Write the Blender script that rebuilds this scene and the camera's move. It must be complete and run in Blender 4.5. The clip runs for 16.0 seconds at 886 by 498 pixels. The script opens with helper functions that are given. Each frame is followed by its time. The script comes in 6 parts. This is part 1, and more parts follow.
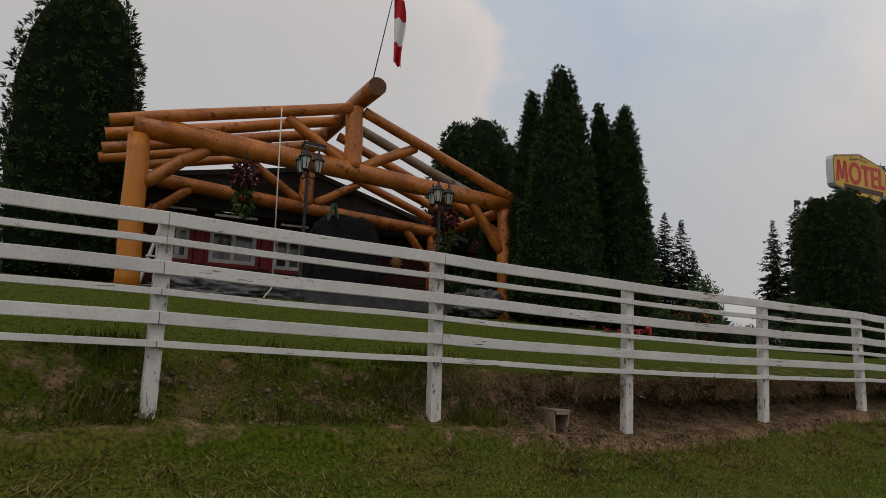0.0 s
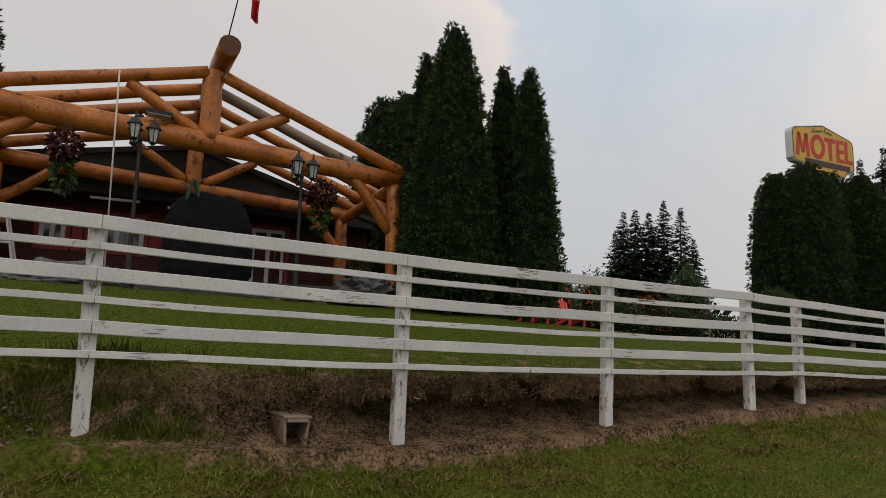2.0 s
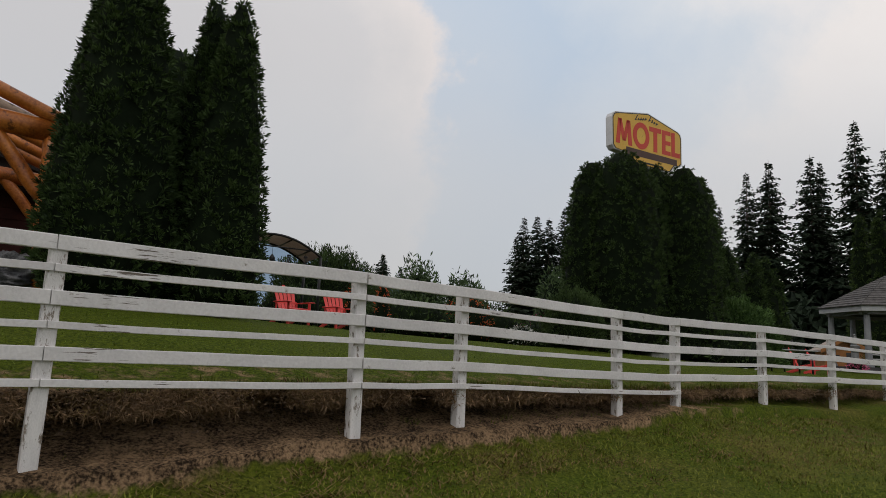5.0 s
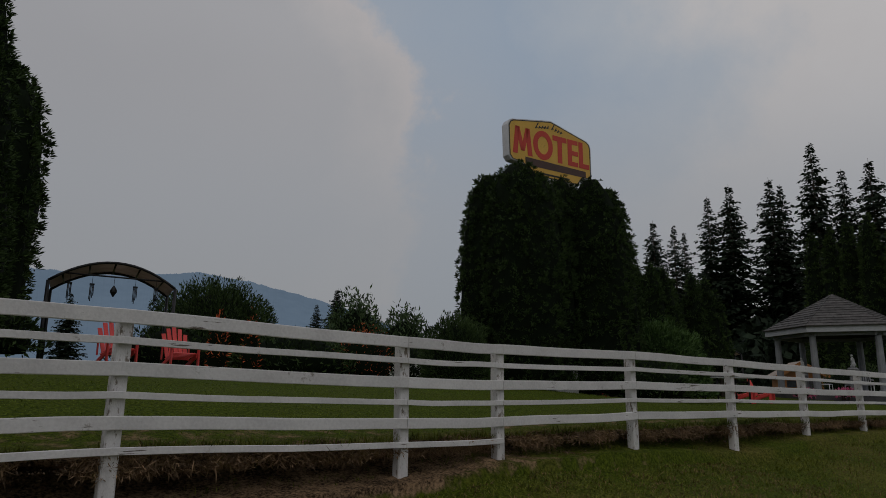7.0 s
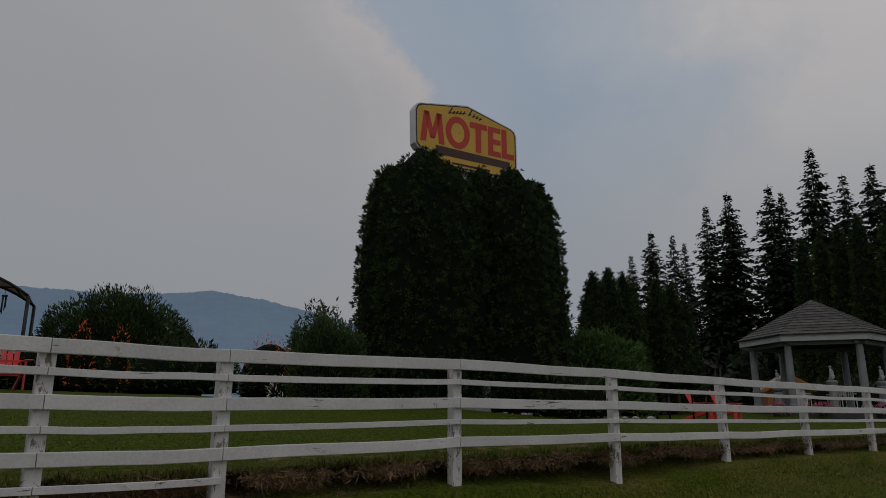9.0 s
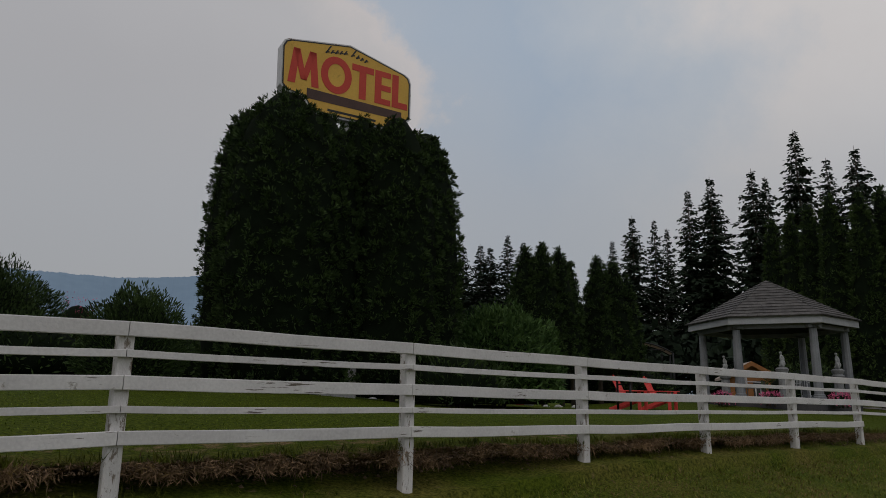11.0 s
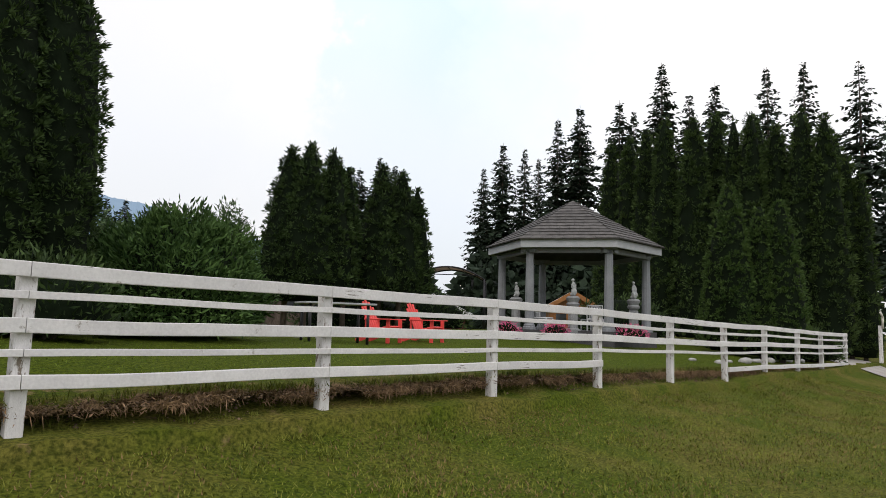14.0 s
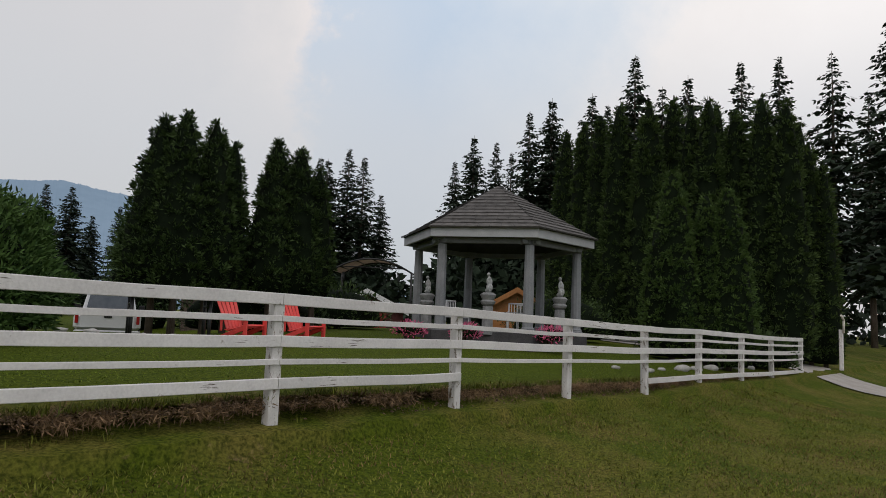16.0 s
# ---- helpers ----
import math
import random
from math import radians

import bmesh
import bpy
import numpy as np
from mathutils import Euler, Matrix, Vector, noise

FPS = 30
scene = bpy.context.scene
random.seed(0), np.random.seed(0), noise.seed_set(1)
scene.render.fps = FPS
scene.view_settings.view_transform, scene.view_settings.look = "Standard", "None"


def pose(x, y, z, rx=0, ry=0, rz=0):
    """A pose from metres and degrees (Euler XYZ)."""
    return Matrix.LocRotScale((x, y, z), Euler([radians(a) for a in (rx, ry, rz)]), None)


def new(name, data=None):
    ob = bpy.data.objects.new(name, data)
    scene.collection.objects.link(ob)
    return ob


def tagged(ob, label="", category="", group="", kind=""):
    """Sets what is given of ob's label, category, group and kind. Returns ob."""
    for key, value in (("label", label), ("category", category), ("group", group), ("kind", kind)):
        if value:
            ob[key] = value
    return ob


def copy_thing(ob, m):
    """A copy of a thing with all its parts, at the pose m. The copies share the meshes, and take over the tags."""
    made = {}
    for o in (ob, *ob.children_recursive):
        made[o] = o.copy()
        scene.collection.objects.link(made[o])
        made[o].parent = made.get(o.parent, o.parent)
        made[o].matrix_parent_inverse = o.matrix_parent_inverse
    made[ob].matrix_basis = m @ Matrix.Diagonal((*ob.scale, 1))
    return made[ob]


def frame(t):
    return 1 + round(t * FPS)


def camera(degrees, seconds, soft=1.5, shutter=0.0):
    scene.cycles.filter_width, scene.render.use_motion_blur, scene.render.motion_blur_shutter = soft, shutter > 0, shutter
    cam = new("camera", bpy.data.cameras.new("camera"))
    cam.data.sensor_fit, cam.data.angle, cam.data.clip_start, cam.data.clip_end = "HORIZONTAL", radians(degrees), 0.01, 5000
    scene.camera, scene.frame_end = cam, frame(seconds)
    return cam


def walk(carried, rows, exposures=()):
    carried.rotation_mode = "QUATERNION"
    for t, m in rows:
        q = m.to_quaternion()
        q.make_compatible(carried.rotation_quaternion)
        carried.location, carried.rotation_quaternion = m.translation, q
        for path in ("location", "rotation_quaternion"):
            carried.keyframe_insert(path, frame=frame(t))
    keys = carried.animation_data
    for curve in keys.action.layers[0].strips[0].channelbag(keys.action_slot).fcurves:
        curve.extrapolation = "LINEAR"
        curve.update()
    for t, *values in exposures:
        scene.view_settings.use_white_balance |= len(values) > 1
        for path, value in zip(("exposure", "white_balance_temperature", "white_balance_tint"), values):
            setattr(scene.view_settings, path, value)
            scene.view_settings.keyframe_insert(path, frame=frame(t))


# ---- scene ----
cam = camera(66.7, 16.0, soft=0.6)
SCALE = 1.22
METRES, EYE, TILT, LEAN, TURN = 24.4 * SCALE, 1.3 * SCALE, -3.0, 0.0, 0.0
EXPOSURES = [(0.0, -0.35, 6700, 11), (2.5, 0.0, 6800, 11), (3.2, 0.02, 6800, 11), (4.0, 0.27, 6650, 10), (4.5, 0.22, 6600, 10), (5.1, -0.16, 6500, 10), (7.5, -1.08, 6300, 10), (10.5, -0.88, 6350, 10), (12.5, 0.15, 6450, 10), (13.3, 0.52, 6450, 10), (14.2, 0.66, 6450, 10), (15.2, 0.25, 6450, 10), (16.0, 0.05, 6450, 10)]
ROWS = [
    (0.0, 0.0, 0.0, 0.0, -0.46, 11.67, -2.23),
    (0.5, 0.0228, 0.0188, 0.0021, 0.19, 11.61, -2.33),
    (1.0, 0.0496, 0.0342, 0.0023, 0.35, 11.57, -2.18),
    (1.5, 0.0773, 0.05, 0.003, 0.79, 11.48, -1.97),
    (2.0, 0.1039, 0.0626, 0.006, 0.72, 11.06, -1.76),
    (2.5, 0.1288, 0.0786, 0.0067, 0.06, 10.18, -2.13),
    (3.0, 0.1561, 0.0938, 0.0062, -0.82, 9.22, -3.11),
    (3.5, 0.1797, 0.1111, 0.0066, -1.45, 9.2, -3.33),
    (4.0, 0.2065, 0.1269, 0.0077, -2.83, 10.0, -2.9),
    (4.5, 0.2328, 0.147, 0.0108, -4.36, 11.05, -2.47),
    (5.0, 0.2606, 0.1633, 0.0143, -5.73, 11.78, -2.07),
    (7.5, 0.3926, 0.2488, 0.0239, -6.9, 15.67, 0.01),
    (8.0, 0.4209, 0.2633, 0.025, -6.59, 16.21, 0.25),
    (10.5, 0.5479, 0.3522, 0.0316, -4.92, 16.15, -0.5),
    (11.0, 0.5755, 0.3701, 0.0313, -6.21, 15.14, -0.38),
    (11.5, 0.6016, 0.3883, 0.0288, -8.13, 13.84, -0.28),
    (12.0, 0.6302, 0.4027, 0.027, -10.56, 12.4, -0.25),
    (12.5, 0.6569, 0.42, 0.0261, -12.61, 10.9, -0.26),
    (13.0, 0.6852, 0.4359, 0.0274, -14.02, 9.54, -0.31),
    (13.5, 0.7091, 0.4556, 0.0273, -14.63, 9.21, -0.47),
    (14.0, 0.7367, 0.474, 0.0408, -15.3, 9.12, -0.79),
    (14.5, 0.7593, 0.492, 0.0448, -16.47, 9.23, -1.1),
    (15.0, 0.7856, 0.507, 0.047, -16.81, 9.02, -1.24),
    (15.5, 0.8113, 0.5227, 0.0473, -16.84, 8.99, -1.31),
    (16.0, 0.8363, 0.5362, 0.0489, -16.63, 8.86, -1.45),
]
walk(cam, [(t, pose(0, 0, EYE, TILT, LEAN, TURN) @ pose(METRES * x, METRES * y, METRES * z, 90 + pitch, roll, yaw)) for t, x, y, z, yaw, pitch, roll in ROWS], EXPOSURES)

# ---- light ----
SUN_EL, SUN_AZ = 46.0, 215.0
world = bpy.data.worlds.new("hazy_sky")
scene.world = world
world.use_nodes = True
wn, wl = world.node_tree.nodes, world.node_tree.links
wn.clear()
w_out = wn.new("ShaderNodeOutputWorld")
w_bg = wn.new("ShaderNodeBackground")
w_sky = wn.new("ShaderNodeTexSky")
w_sky.sky_type = "NISHITA"
w_sky.sun_disc = False
w_sky.sun_elevation, w_sky.sun_rotation = radians(SUN_EL), radians(SUN_AZ)
w_sky.dust_density, w_sky.air_density = 3.0, 1.2
w_dim = wn.new("ShaderNodeVectorMath")
w_dim.operation = "SCALE"
w_dim.inputs["Scale"].default_value = 0.12
wl.new(w_sky.outputs["Color"], w_dim.inputs[0])
w_co = wn.new("ShaderNodeTexCoord")
w_noise = wn.new("ShaderNodeTexNoise")
w_noise.inputs["Scale"].default_value = 5.5
w_noise.inputs["Detail"].default_value = 7.0
w_noise.inputs["Roughness"].default_value = 0.62
wl.new(w_co.outputs["Generated"], w_noise.inputs["Vector"])
w_xyz = wn.new("ShaderNodeSeparateXYZ")
wl.new(w_co.outputs["Generated"], w_xyz.inputs["Vector"])


def sky_ramp(stops, source, ease="LINEAR"):
    r = wn.new("ShaderNodeValToRGB")
    r.color_ramp.interpolation = ease
    for pos, colour in stops:
        r.color_ramp.elements.new(pos).color = (*colour, 1)
    r.color_ramp.elements.remove(r.color_ramp.elements[0])
    r.color_ramp.elements.remove(r.color_ramp.elements[-1])
    wl.new(source, r.inputs["Fac"])
    return r


def sky_sum(a, k, b):
    """a * k + b, where b is a number or a socket."""
    m = wn.new("ShaderNodeMath")
    m.operation = "MULTIPLY_ADD"
    wl.new(a, m.inputs[0])
    m.inputs[1].default_value = k
    if isinstance(b, float):
        m.inputs[2].default_value = b
    else:
        wl.new(b, m.inputs[2])
    return m.outputs[0]


# smoke banks with a clearer blue gap between them; the left bank's edge bulges at middle height
w_edge = sky_ramp([(z, (0.5 + x,) * 3) for z, x in ((0.02, 0.00), (0.28, 0.03), (0.36, 0.065), (0.415, 0.09), (0.44, 0.08), (0.485, 0.008), (0.60, -0.03), (0.98, -0.05))], w_xyz.outputs["Z"], "B_SPLINE")
w_gap = sky_sum(w_edge.outputs["Color"], -0.8, sky_sum(w_xyz.outputs["X"], 0.8, 0.80))
w_gap = sky_sum(w_noise.outputs["Fac"], 0.26, sky_sum(w_gap, 1.0, -0.13))
w_ramp = sky_ramp([(0.4 + 0.8 * x, c) for x, c in ((-0.45, (0.66, 0.645, 0.65)), (-0.14, (0.71, 0.69, 0.69)), (-0.04, (0.80, 0.755, 0.735)), (-0.01, (0.84, 0.78, 0.755)), (0.03, (0.61, 0.675, 0.76)), (0.18, (0.56, 0.65, 0.765)), (0.34, (0.70, 0.745, 0.80)), (0.46, (0.93, 0.88, 0.85)), (0.62, (1.0, 0.95, 0.92)))], w_gap)
w_low = wn.new("ShaderNodeMapRange")
w_low.inputs["From Min"].default_value, w_low.inputs["From Max"].default_value = 0.05, 0.5
w_low.inputs["To Min"].default_value, w_low.inputs["To Max"].default_value = 0.80, 1.04
wl.new(w_xyz.outputs["Z"], w_low.inputs["Value"])
w_tone = wn.new("ShaderNodeVectorMath")
w_tone.operation = "SCALE"
w_veil = wn.new("ShaderNodeMapRange")
w_veil.interpolation_type = "SMOOTHSTEP"
w_veil.inputs["From Min"].default_value, w_veil.inputs["From Max"].default_value = 0.22, 0.44
w_veil.inputs["To Min"].default_value, w_veil.inputs["To Max"].default_value = 0.25, 1.0
wl.new(w_xyz.outputs["Z"], w_veil.inputs["Value"])
w_low_mix = wn.new("ShaderNodeMix")
w_low_mix.data_type = "RGBA"
w_low_mix.inputs["A"].default_value = (0.69, 0.70, 0.72, 1)
wl.new(w_veil.outputs["Result"], w_low_mix.inputs["Factor"])
wl.new(w_ramp.outputs["Color"], w_low_mix.inputs["B"])
wl.new(w_low_mix.outputs["Result"], w_tone.inputs[0])
wl.new(w_low.outputs["Result"], w_tone.inputs["Scale"])
w_mix = wn.new("ShaderNodeMix")
w_mix.data_type = "RGBA"
w_mix.inputs["Factor"].default_value = 0.92
wl.new(w_dim.outputs["Vector"], w_mix.inputs["A"])
wl.new(w_tone.outputs["Vector"], w_mix.inputs["B"])
wl.new(w_mix.outputs["Result"], w_bg.inputs["Color"])
w_bg.inputs["Strength"].default_value = 1.0
wl.new(w_bg.outputs["Background"], w_out.inputs["Surface"])

sun = new("sun", bpy.data.lights.new("sun", "SUN"))
sun.data.energy, sun.data.angle, sun.data.color = 0.5, radians(25), (1.0, 0.93, 0.84)
sun.rotation_euler = (radians(90 - SUN_EL), 0, radians(180 - SUN_AZ))


# ---- materials ----
def surf(name, c1, c2, scale=6.0, rough=0.7, bump=0.2, fine=60.0, metal=0.0, stretch=(1, 1, 1), island=0.0, per_object=0.0, dirt=None, dirt_amount=0.45, spec=0.4, coords="Object"):
    """Two colours mixed by a coarse and a fine noise, with bump; optional spread between islands or objects and a dirt or wear colour in patches."""
    m = bpy.data.materials.new(name)
    m.use_nodes = True
    n, l = m.node_tree.nodes, m.node_tree.links
    p = n["Principled BSDF"]
    p.inputs["Roughness"].default_value, p.inputs["Metallic"].default_value = rough, metal
    p.inputs["Specular IOR Level"].default_value = spec
    co = n.new("ShaderNodeTexCoord")
    mp = n.new("ShaderNodeMapping")
    mp.inputs["Scale"].default_value = stretch
    l.new(co.outputs[coords], mp.inputs["Vector"])
    a = n.new("ShaderNodeTexNoise")
    a.inputs["Scale"].default_value, a.inputs["Detail"].default_value = scale, 4.0
    b = n.new("ShaderNodeTexNoise")
    b.inputs["Scale"].default_value, b.inputs["Detail"].default_value = fine, 5.0
    for tex in (a, b):
        l.new(mp.outputs["Vector"], tex.inputs["Vector"])
    add = n.new("ShaderNodeMath")
    add.operation = "MULTIPLY_ADD"
    add.inputs[1].default_value = 0.45
    l.new(b.outputs["Fac"], add.inputs[0])
    half = n.new("ShaderNodeMath")
    half.operation = "MULTIPLY"
    half.inputs[1].default_value = 0.55
    l.new(a.outputs["Fac"], half.inputs[0])
    l.new(half.outputs[0], add.inputs[2])
    ramp = n.new("ShaderNodeValToRGB")
    ramp.color_ramp.elements[0].position, ramp.color_ramp.elements[1].position = 0.36, 0.64
    ramp.color_ramp.elements[0].color, ramp.color_ramp.elements[1].color = (*c1, 1), (*c2, 1)
    l.new(add.outputs[0], ramp.inputs["Fac"])
    col = ramp.outputs["Color"]
    if dirt:
        d = n.new("ShaderNodeTexNoise")
        d.inputs["Scale"].default_value, d.inputs["Detail"].default_value, d.inputs["Roughness"].default_value = scale * 1.7, 7.0, 0.72
        l.new(mp.outputs["Vector"], d.inputs["Vector"])
        dr = n.new("ShaderNodeValToRGB")
        dr.color_ramp.elements[0].position, dr.color_ramp.elements[1].position = 1 - dirt_amount, min(0.99, 1.06 - dirt_amount)
        l.new(d.outputs["Fac"], dr.inputs["Fac"])
        mx = n.new("ShaderNodeMix")
        mx.data_type = "RGBA"
        mx.inputs["B"].default_value = (*dirt, 1)
        l.new(dr.outputs["Color"], mx.inputs["Factor"])
        l.new(col, mx.inputs["A"])
        col = mx.outputs["Result"]
    if island or per_object:
        hsv = n.new("ShaderNodeHueSaturation")
        src = n.new("ShaderNodeNewGeometry").outputs["Random Per Island"] if island else n.new("ShaderNodeObjectInfo").outputs["Random"]
        k = island or per_object
        mr = n.new("ShaderNodeMapRange")
        mr.inputs["To Min"].default_value, mr.inputs["To Max"].default_value = 1 - k, 1 + k
        l.new(src, mr.inputs["Value"])
        l.new(mr.outputs["Result"], hsv.inputs["Value"])
        l.new(col, hsv.inputs["Color"])
        col = hsv.outputs["Color"]
    l.new(col, p.inputs["Base Color"])
    if bump:
        bp = n.new("ShaderNodeBump")
        bp.inputs["Strength"].default_value, bp.inputs["Distance"].default_value = bump, 0.02
        l.new(add.outputs[0], bp.inputs["Height"])
        l.new(bp.outputs["Normal"], p.inputs["Normal"])
    return m


def ground_material():
    """Mown grass with dry patches, mixed with bare brown soil where the mesh is bank."""
    m = bpy.data.materials.new("grass_and_soil")
    m.use_nodes = True
    n, l = m.node_tree.nodes, m.node_tree.links
    p = n["Principled BSDF"]
    p.inputs["Roughness"].default_value, p.inputs["Specular IOR Level"].default_value = 0.95, 0.1
    co = n.new("ShaderNodeTexCoord")

    def tex(scale, detail=5.0):
        t = n.new("ShaderNodeTexNoise")
        t.inputs["Scale"].default_value, t.inputs["Detail"].default_value, t.inputs["Roughness"].default_value = scale, detail, 0.6
        l.new(co.outputs["Object"], t.inputs["Vector"])
        return t.outputs["Fac"]

    def ramp(f, p0, p1, c0, c1):
        r = n.new("ShaderNodeValToRGB")
        r.color_ramp.elements[0].position, r.color_ramp.elements[1].position = p0, p1
        r.color_ramp.elements[0].color, r.color_ramp.elements[1].color = (*c0, 1), (*c1, 1)
        l.new(f, r.inputs["Fac"])
        return r.outputs["Color"]

    def mix(f, a, b):
        x = n.new("ShaderNodeMix")
        x.data_type = "RGBA"
        l.new(f, x.inputs["Factor"]), l.new(a, x.inputs["A"]), l.new(b, x.inputs["B"])
        return x.outputs["Result"]

    fine = tex(30.0, 8.0)
    lawn = ramp(fine, 0.37, 0.63, (0.026, 0.043, 0.002), (0.088, 0.118, 0.007))
    dry = ramp(fine, 0.37, 0.63, (0.064, 0.056, 0.012), (0.22, 0.172, 0.046))
    dry_at = n.new("ShaderNodeAttribute")
    dry_at.attribute_name = "dry"
    patch = n.new("ShaderNodeMath")
    patch.operation = "MULTIPLY"
    l.new(ramp(tex(0.9), 0.42, 0.72, (0.05, 0.05, 0.05), (1, 1, 1)), patch.inputs[0])
    l.new(dry_at.outputs["Fac"], patch.inputs[1])
    grass = mix(patch.outputs[0], lawn, dry)
    crumb = n.new("ShaderNodeMix")
    crumb.data_type = "FLOAT"
    crumb.inputs["Factor"].default_value = 0.62
    l.new(tex(5.0, 6.0), crumb.inputs["A"]), l.new(tex(38.0, 9.0), crumb.inputs["B"])
    soil = ramp(crumb.outputs["Result"], 0.42, 0.59, (0.034, 0.022, 0.013), (0.32, 0.210, 0.120))
    at = n.new("ShaderNodeAttribute")
    at.attribute_name = "soil"
    edge = n.new("ShaderNodeMath")
    edge.operation = "MULTIPLY_ADD"
    edge.inputs[1].default_value = 1.1
    edge.inputs[2].default_value = -0.55
    l.new(tex(5.0, 6.0), edge.inputs[0])
    tot = n.new("ShaderNodeMath")
    tot.operation = "ADD"
    l.new(edge.outputs[0], tot.inputs[0]), l.new(at.outputs["Fac"], tot.inputs[1])
    l.new(mix(ramp(tot.outputs[0], 0.38, 0.62, (0, 0, 0), (1, 1, 1)), grass, soil), p.inputs["Base Color"])
    bp = n.new("ShaderNodeBump")
    bp.inputs["Strength"].default_value, bp.inputs["Distance"].default_value = 0.9, 0.05
    l.new(fine, bp.inputs["Height"])
    lumps = n.new("ShaderNodeBump")
    lumps.inputs["Strength"].default_value, lumps.inputs["Distance"].default_value = 1.0, 0.10
    l.new(crumb.outputs["Result"], lumps.inputs["Height"])
    l.new(bp.outputs["Normal"], lumps.inputs["Normal"])
    turn = n.new("ShaderNodeMix")
    turn.data_type = "VECTOR"
    l.new(at.outputs["Fac"], turn.inputs["Factor"]), l.new(bp.outputs["Normal"], turn.inputs["A"]), l.new(lumps.outputs["Normal"], turn.inputs["B"])
    l.new(turn.outputs["Result"], p.inputs["Normal"])
    return m


def leaf_material(name, dark, light, spread=0.35, rough=0.75, patch=6.0):
    """Foliage: every clump of the crown takes its own shade between two greens."""
    m = bpy.data.materials.new(name)
    m.use_nodes = True
    n, l = m.node_tree.nodes, m.node_tree.links
    p = n["Principled BSDF"]
    p.inputs["Roughness"].default_value, p.inputs["Specular IOR Level"].default_value = rough, 0.2
    g = n.new("ShaderNodeNewGeometry")
    co = n.new("ShaderNodeTexCoord")
    t = n.new("ShaderNodeTexNoise")
    t.inputs["Scale"].default_value, t.inputs["Detail"].default_value = 1.3, 3.0
    l.new(co.outputs["Object"], t.inputs["Vector"])
    s = n.new("ShaderNodeMath")
    s.operation = "MULTIPLY_ADD"
    s.inputs[1].default_value = spread * 1.6
    l.new(g.outputs["Random Per Island"], s.inputs[0])
    sub = n.new("ShaderNodeMath")
    sub.operation = "ADD"
    sub.inputs[1].default_value = -0.28
    t2 = n.new("ShaderNodeTexNoise")
    t2.inputs["Scale"].default_value, t2.inputs["Detail"].default_value = patch, 2.0
    l.new(co.outputs["Object"], t2.inputs["Vector"])
    both = n.new("ShaderNodeMath")
    both.operation = "MULTIPLY_ADD"
    both.inputs[1].default_value = 1.1
    l.new(t2.outputs["Fac"], both.inputs[0]), l.new(sub.outputs[0], both.inputs[2])
    sub.inputs[1].default_value = -0.83
    l.new(t.outputs["Fac"], sub.inputs[0])
    l.new(both.outputs[0], s.inputs[2])
    r = n.new("ShaderNodeValToRGB")
    r.color_ramp.elements[0].color, r.color_ramp.elements[1].color = (*dark, 1), (*light, 1)
    r.color_ramp.elements[1].position = 0.85
    l.new(s.outputs[0], r.inputs["Fac"])
    l.new(r.outputs["Color"], p.inputs["Base Color"])
    return m


M_GROUND = ground_material()
M_BLADE = leaf_material("lawn_blades", (0.040, 0.066, 0.006), (0.18, 0.19, 0.026), 0.45)
M_LAWN = leaf_material("lawn_grass_blades", (0.040, 0.080, 0.004), (0.14, 0.19, 0.016), 0.45)
M_GRASS = leaf_material("grass_blades", (0.024, 0.044, 0.004), (0.138, 0.150, 0.018))
M_DRYGRASS = leaf_material("dry_grass", (0.055, 0.036, 0.014), (0.23, 0.155, 0.062))
M_ROOTS = leaf_material("hanging_roots", (0.030, 0.019, 0.011), (0.32, 0.205, 0.115))
M_CLOD = surf("earth_crumbs", (0.07, 0.045, 0.028), (0.25, 0.168, 0.105), 14, 0.95, 0.4, 60, island=0.4)
M_HEDGE = leaf_material("hedge_foliage", (0.008, 0.022, 0.005), (0.072, 0.112, 0.030), patch=3.5)
M_YOUNG = leaf_material("young_cedar_foliage", (0.016, 0.042, 0.008), (0.090, 0.145, 0.036))
M_STATUE = surf("pale_cast_stone", (0.26, 0.27, 0.275), (0.42, 0.43, 0.43), 10, 0.85, 0.4, 60, dirt=(0.12, 0.12, 0.11), dirt_amount=0.38)
M_CEDAR = leaf_material("cedar_foliage", (0.006, 0.016, 0.004), (0.062, 0.102, 0.028), patch=4.5)
# near-black: the shade deep inside foliage, painted as a colour
M_SHADE_CORE = surf("painted_inner_shade", (0.003, 0.006, 0.002), (0.007, 0.013, 0.005), 3, 0.95, 0.6, 20, spec=0.1)
M_SPRUCE = leaf_material("spruce_needles", (0.005, 0.011, 0.006), (0.024, 0.040, 0.021))
M_BUSH = leaf_material("bush_foliage", (0.014, 0.040, 0.008), (0.078, 0.140, 0.034))
M_BIRCH = leaf_material("birch_leaves", (0.020, 0.044, 0.017), (0.09, 0.135, 0.055))
M_BARK = surf("bark", (0.045, 0.032, 0.024), (0.13, 0.10, 0.08), 5, 0.95, 0.8, 40, stretch=(1, 1, 0.25))
M_PAINT = surf("weathered_white_paint", (0.58, 0.56, 0.56), (0.73, 0.71, 0.705), 3, 0.62, 0.25, 45, stretch=(1, 1, 1), per_object=0.05, dirt=(0.30, 0.27, 0.24), dirt_amount=0.365, coords="Object")
M_POST = surf("peeling_white_paint", (0.56, 0.54, 0.535), (0.72, 0.70, 0.69), 3, 0.65, 0.35, 45, stretch=(4.0, 4.0, 1.4), per_object=0.05, dirt=(0.20, 0.165, 0.13), dirt_amount=0.445)


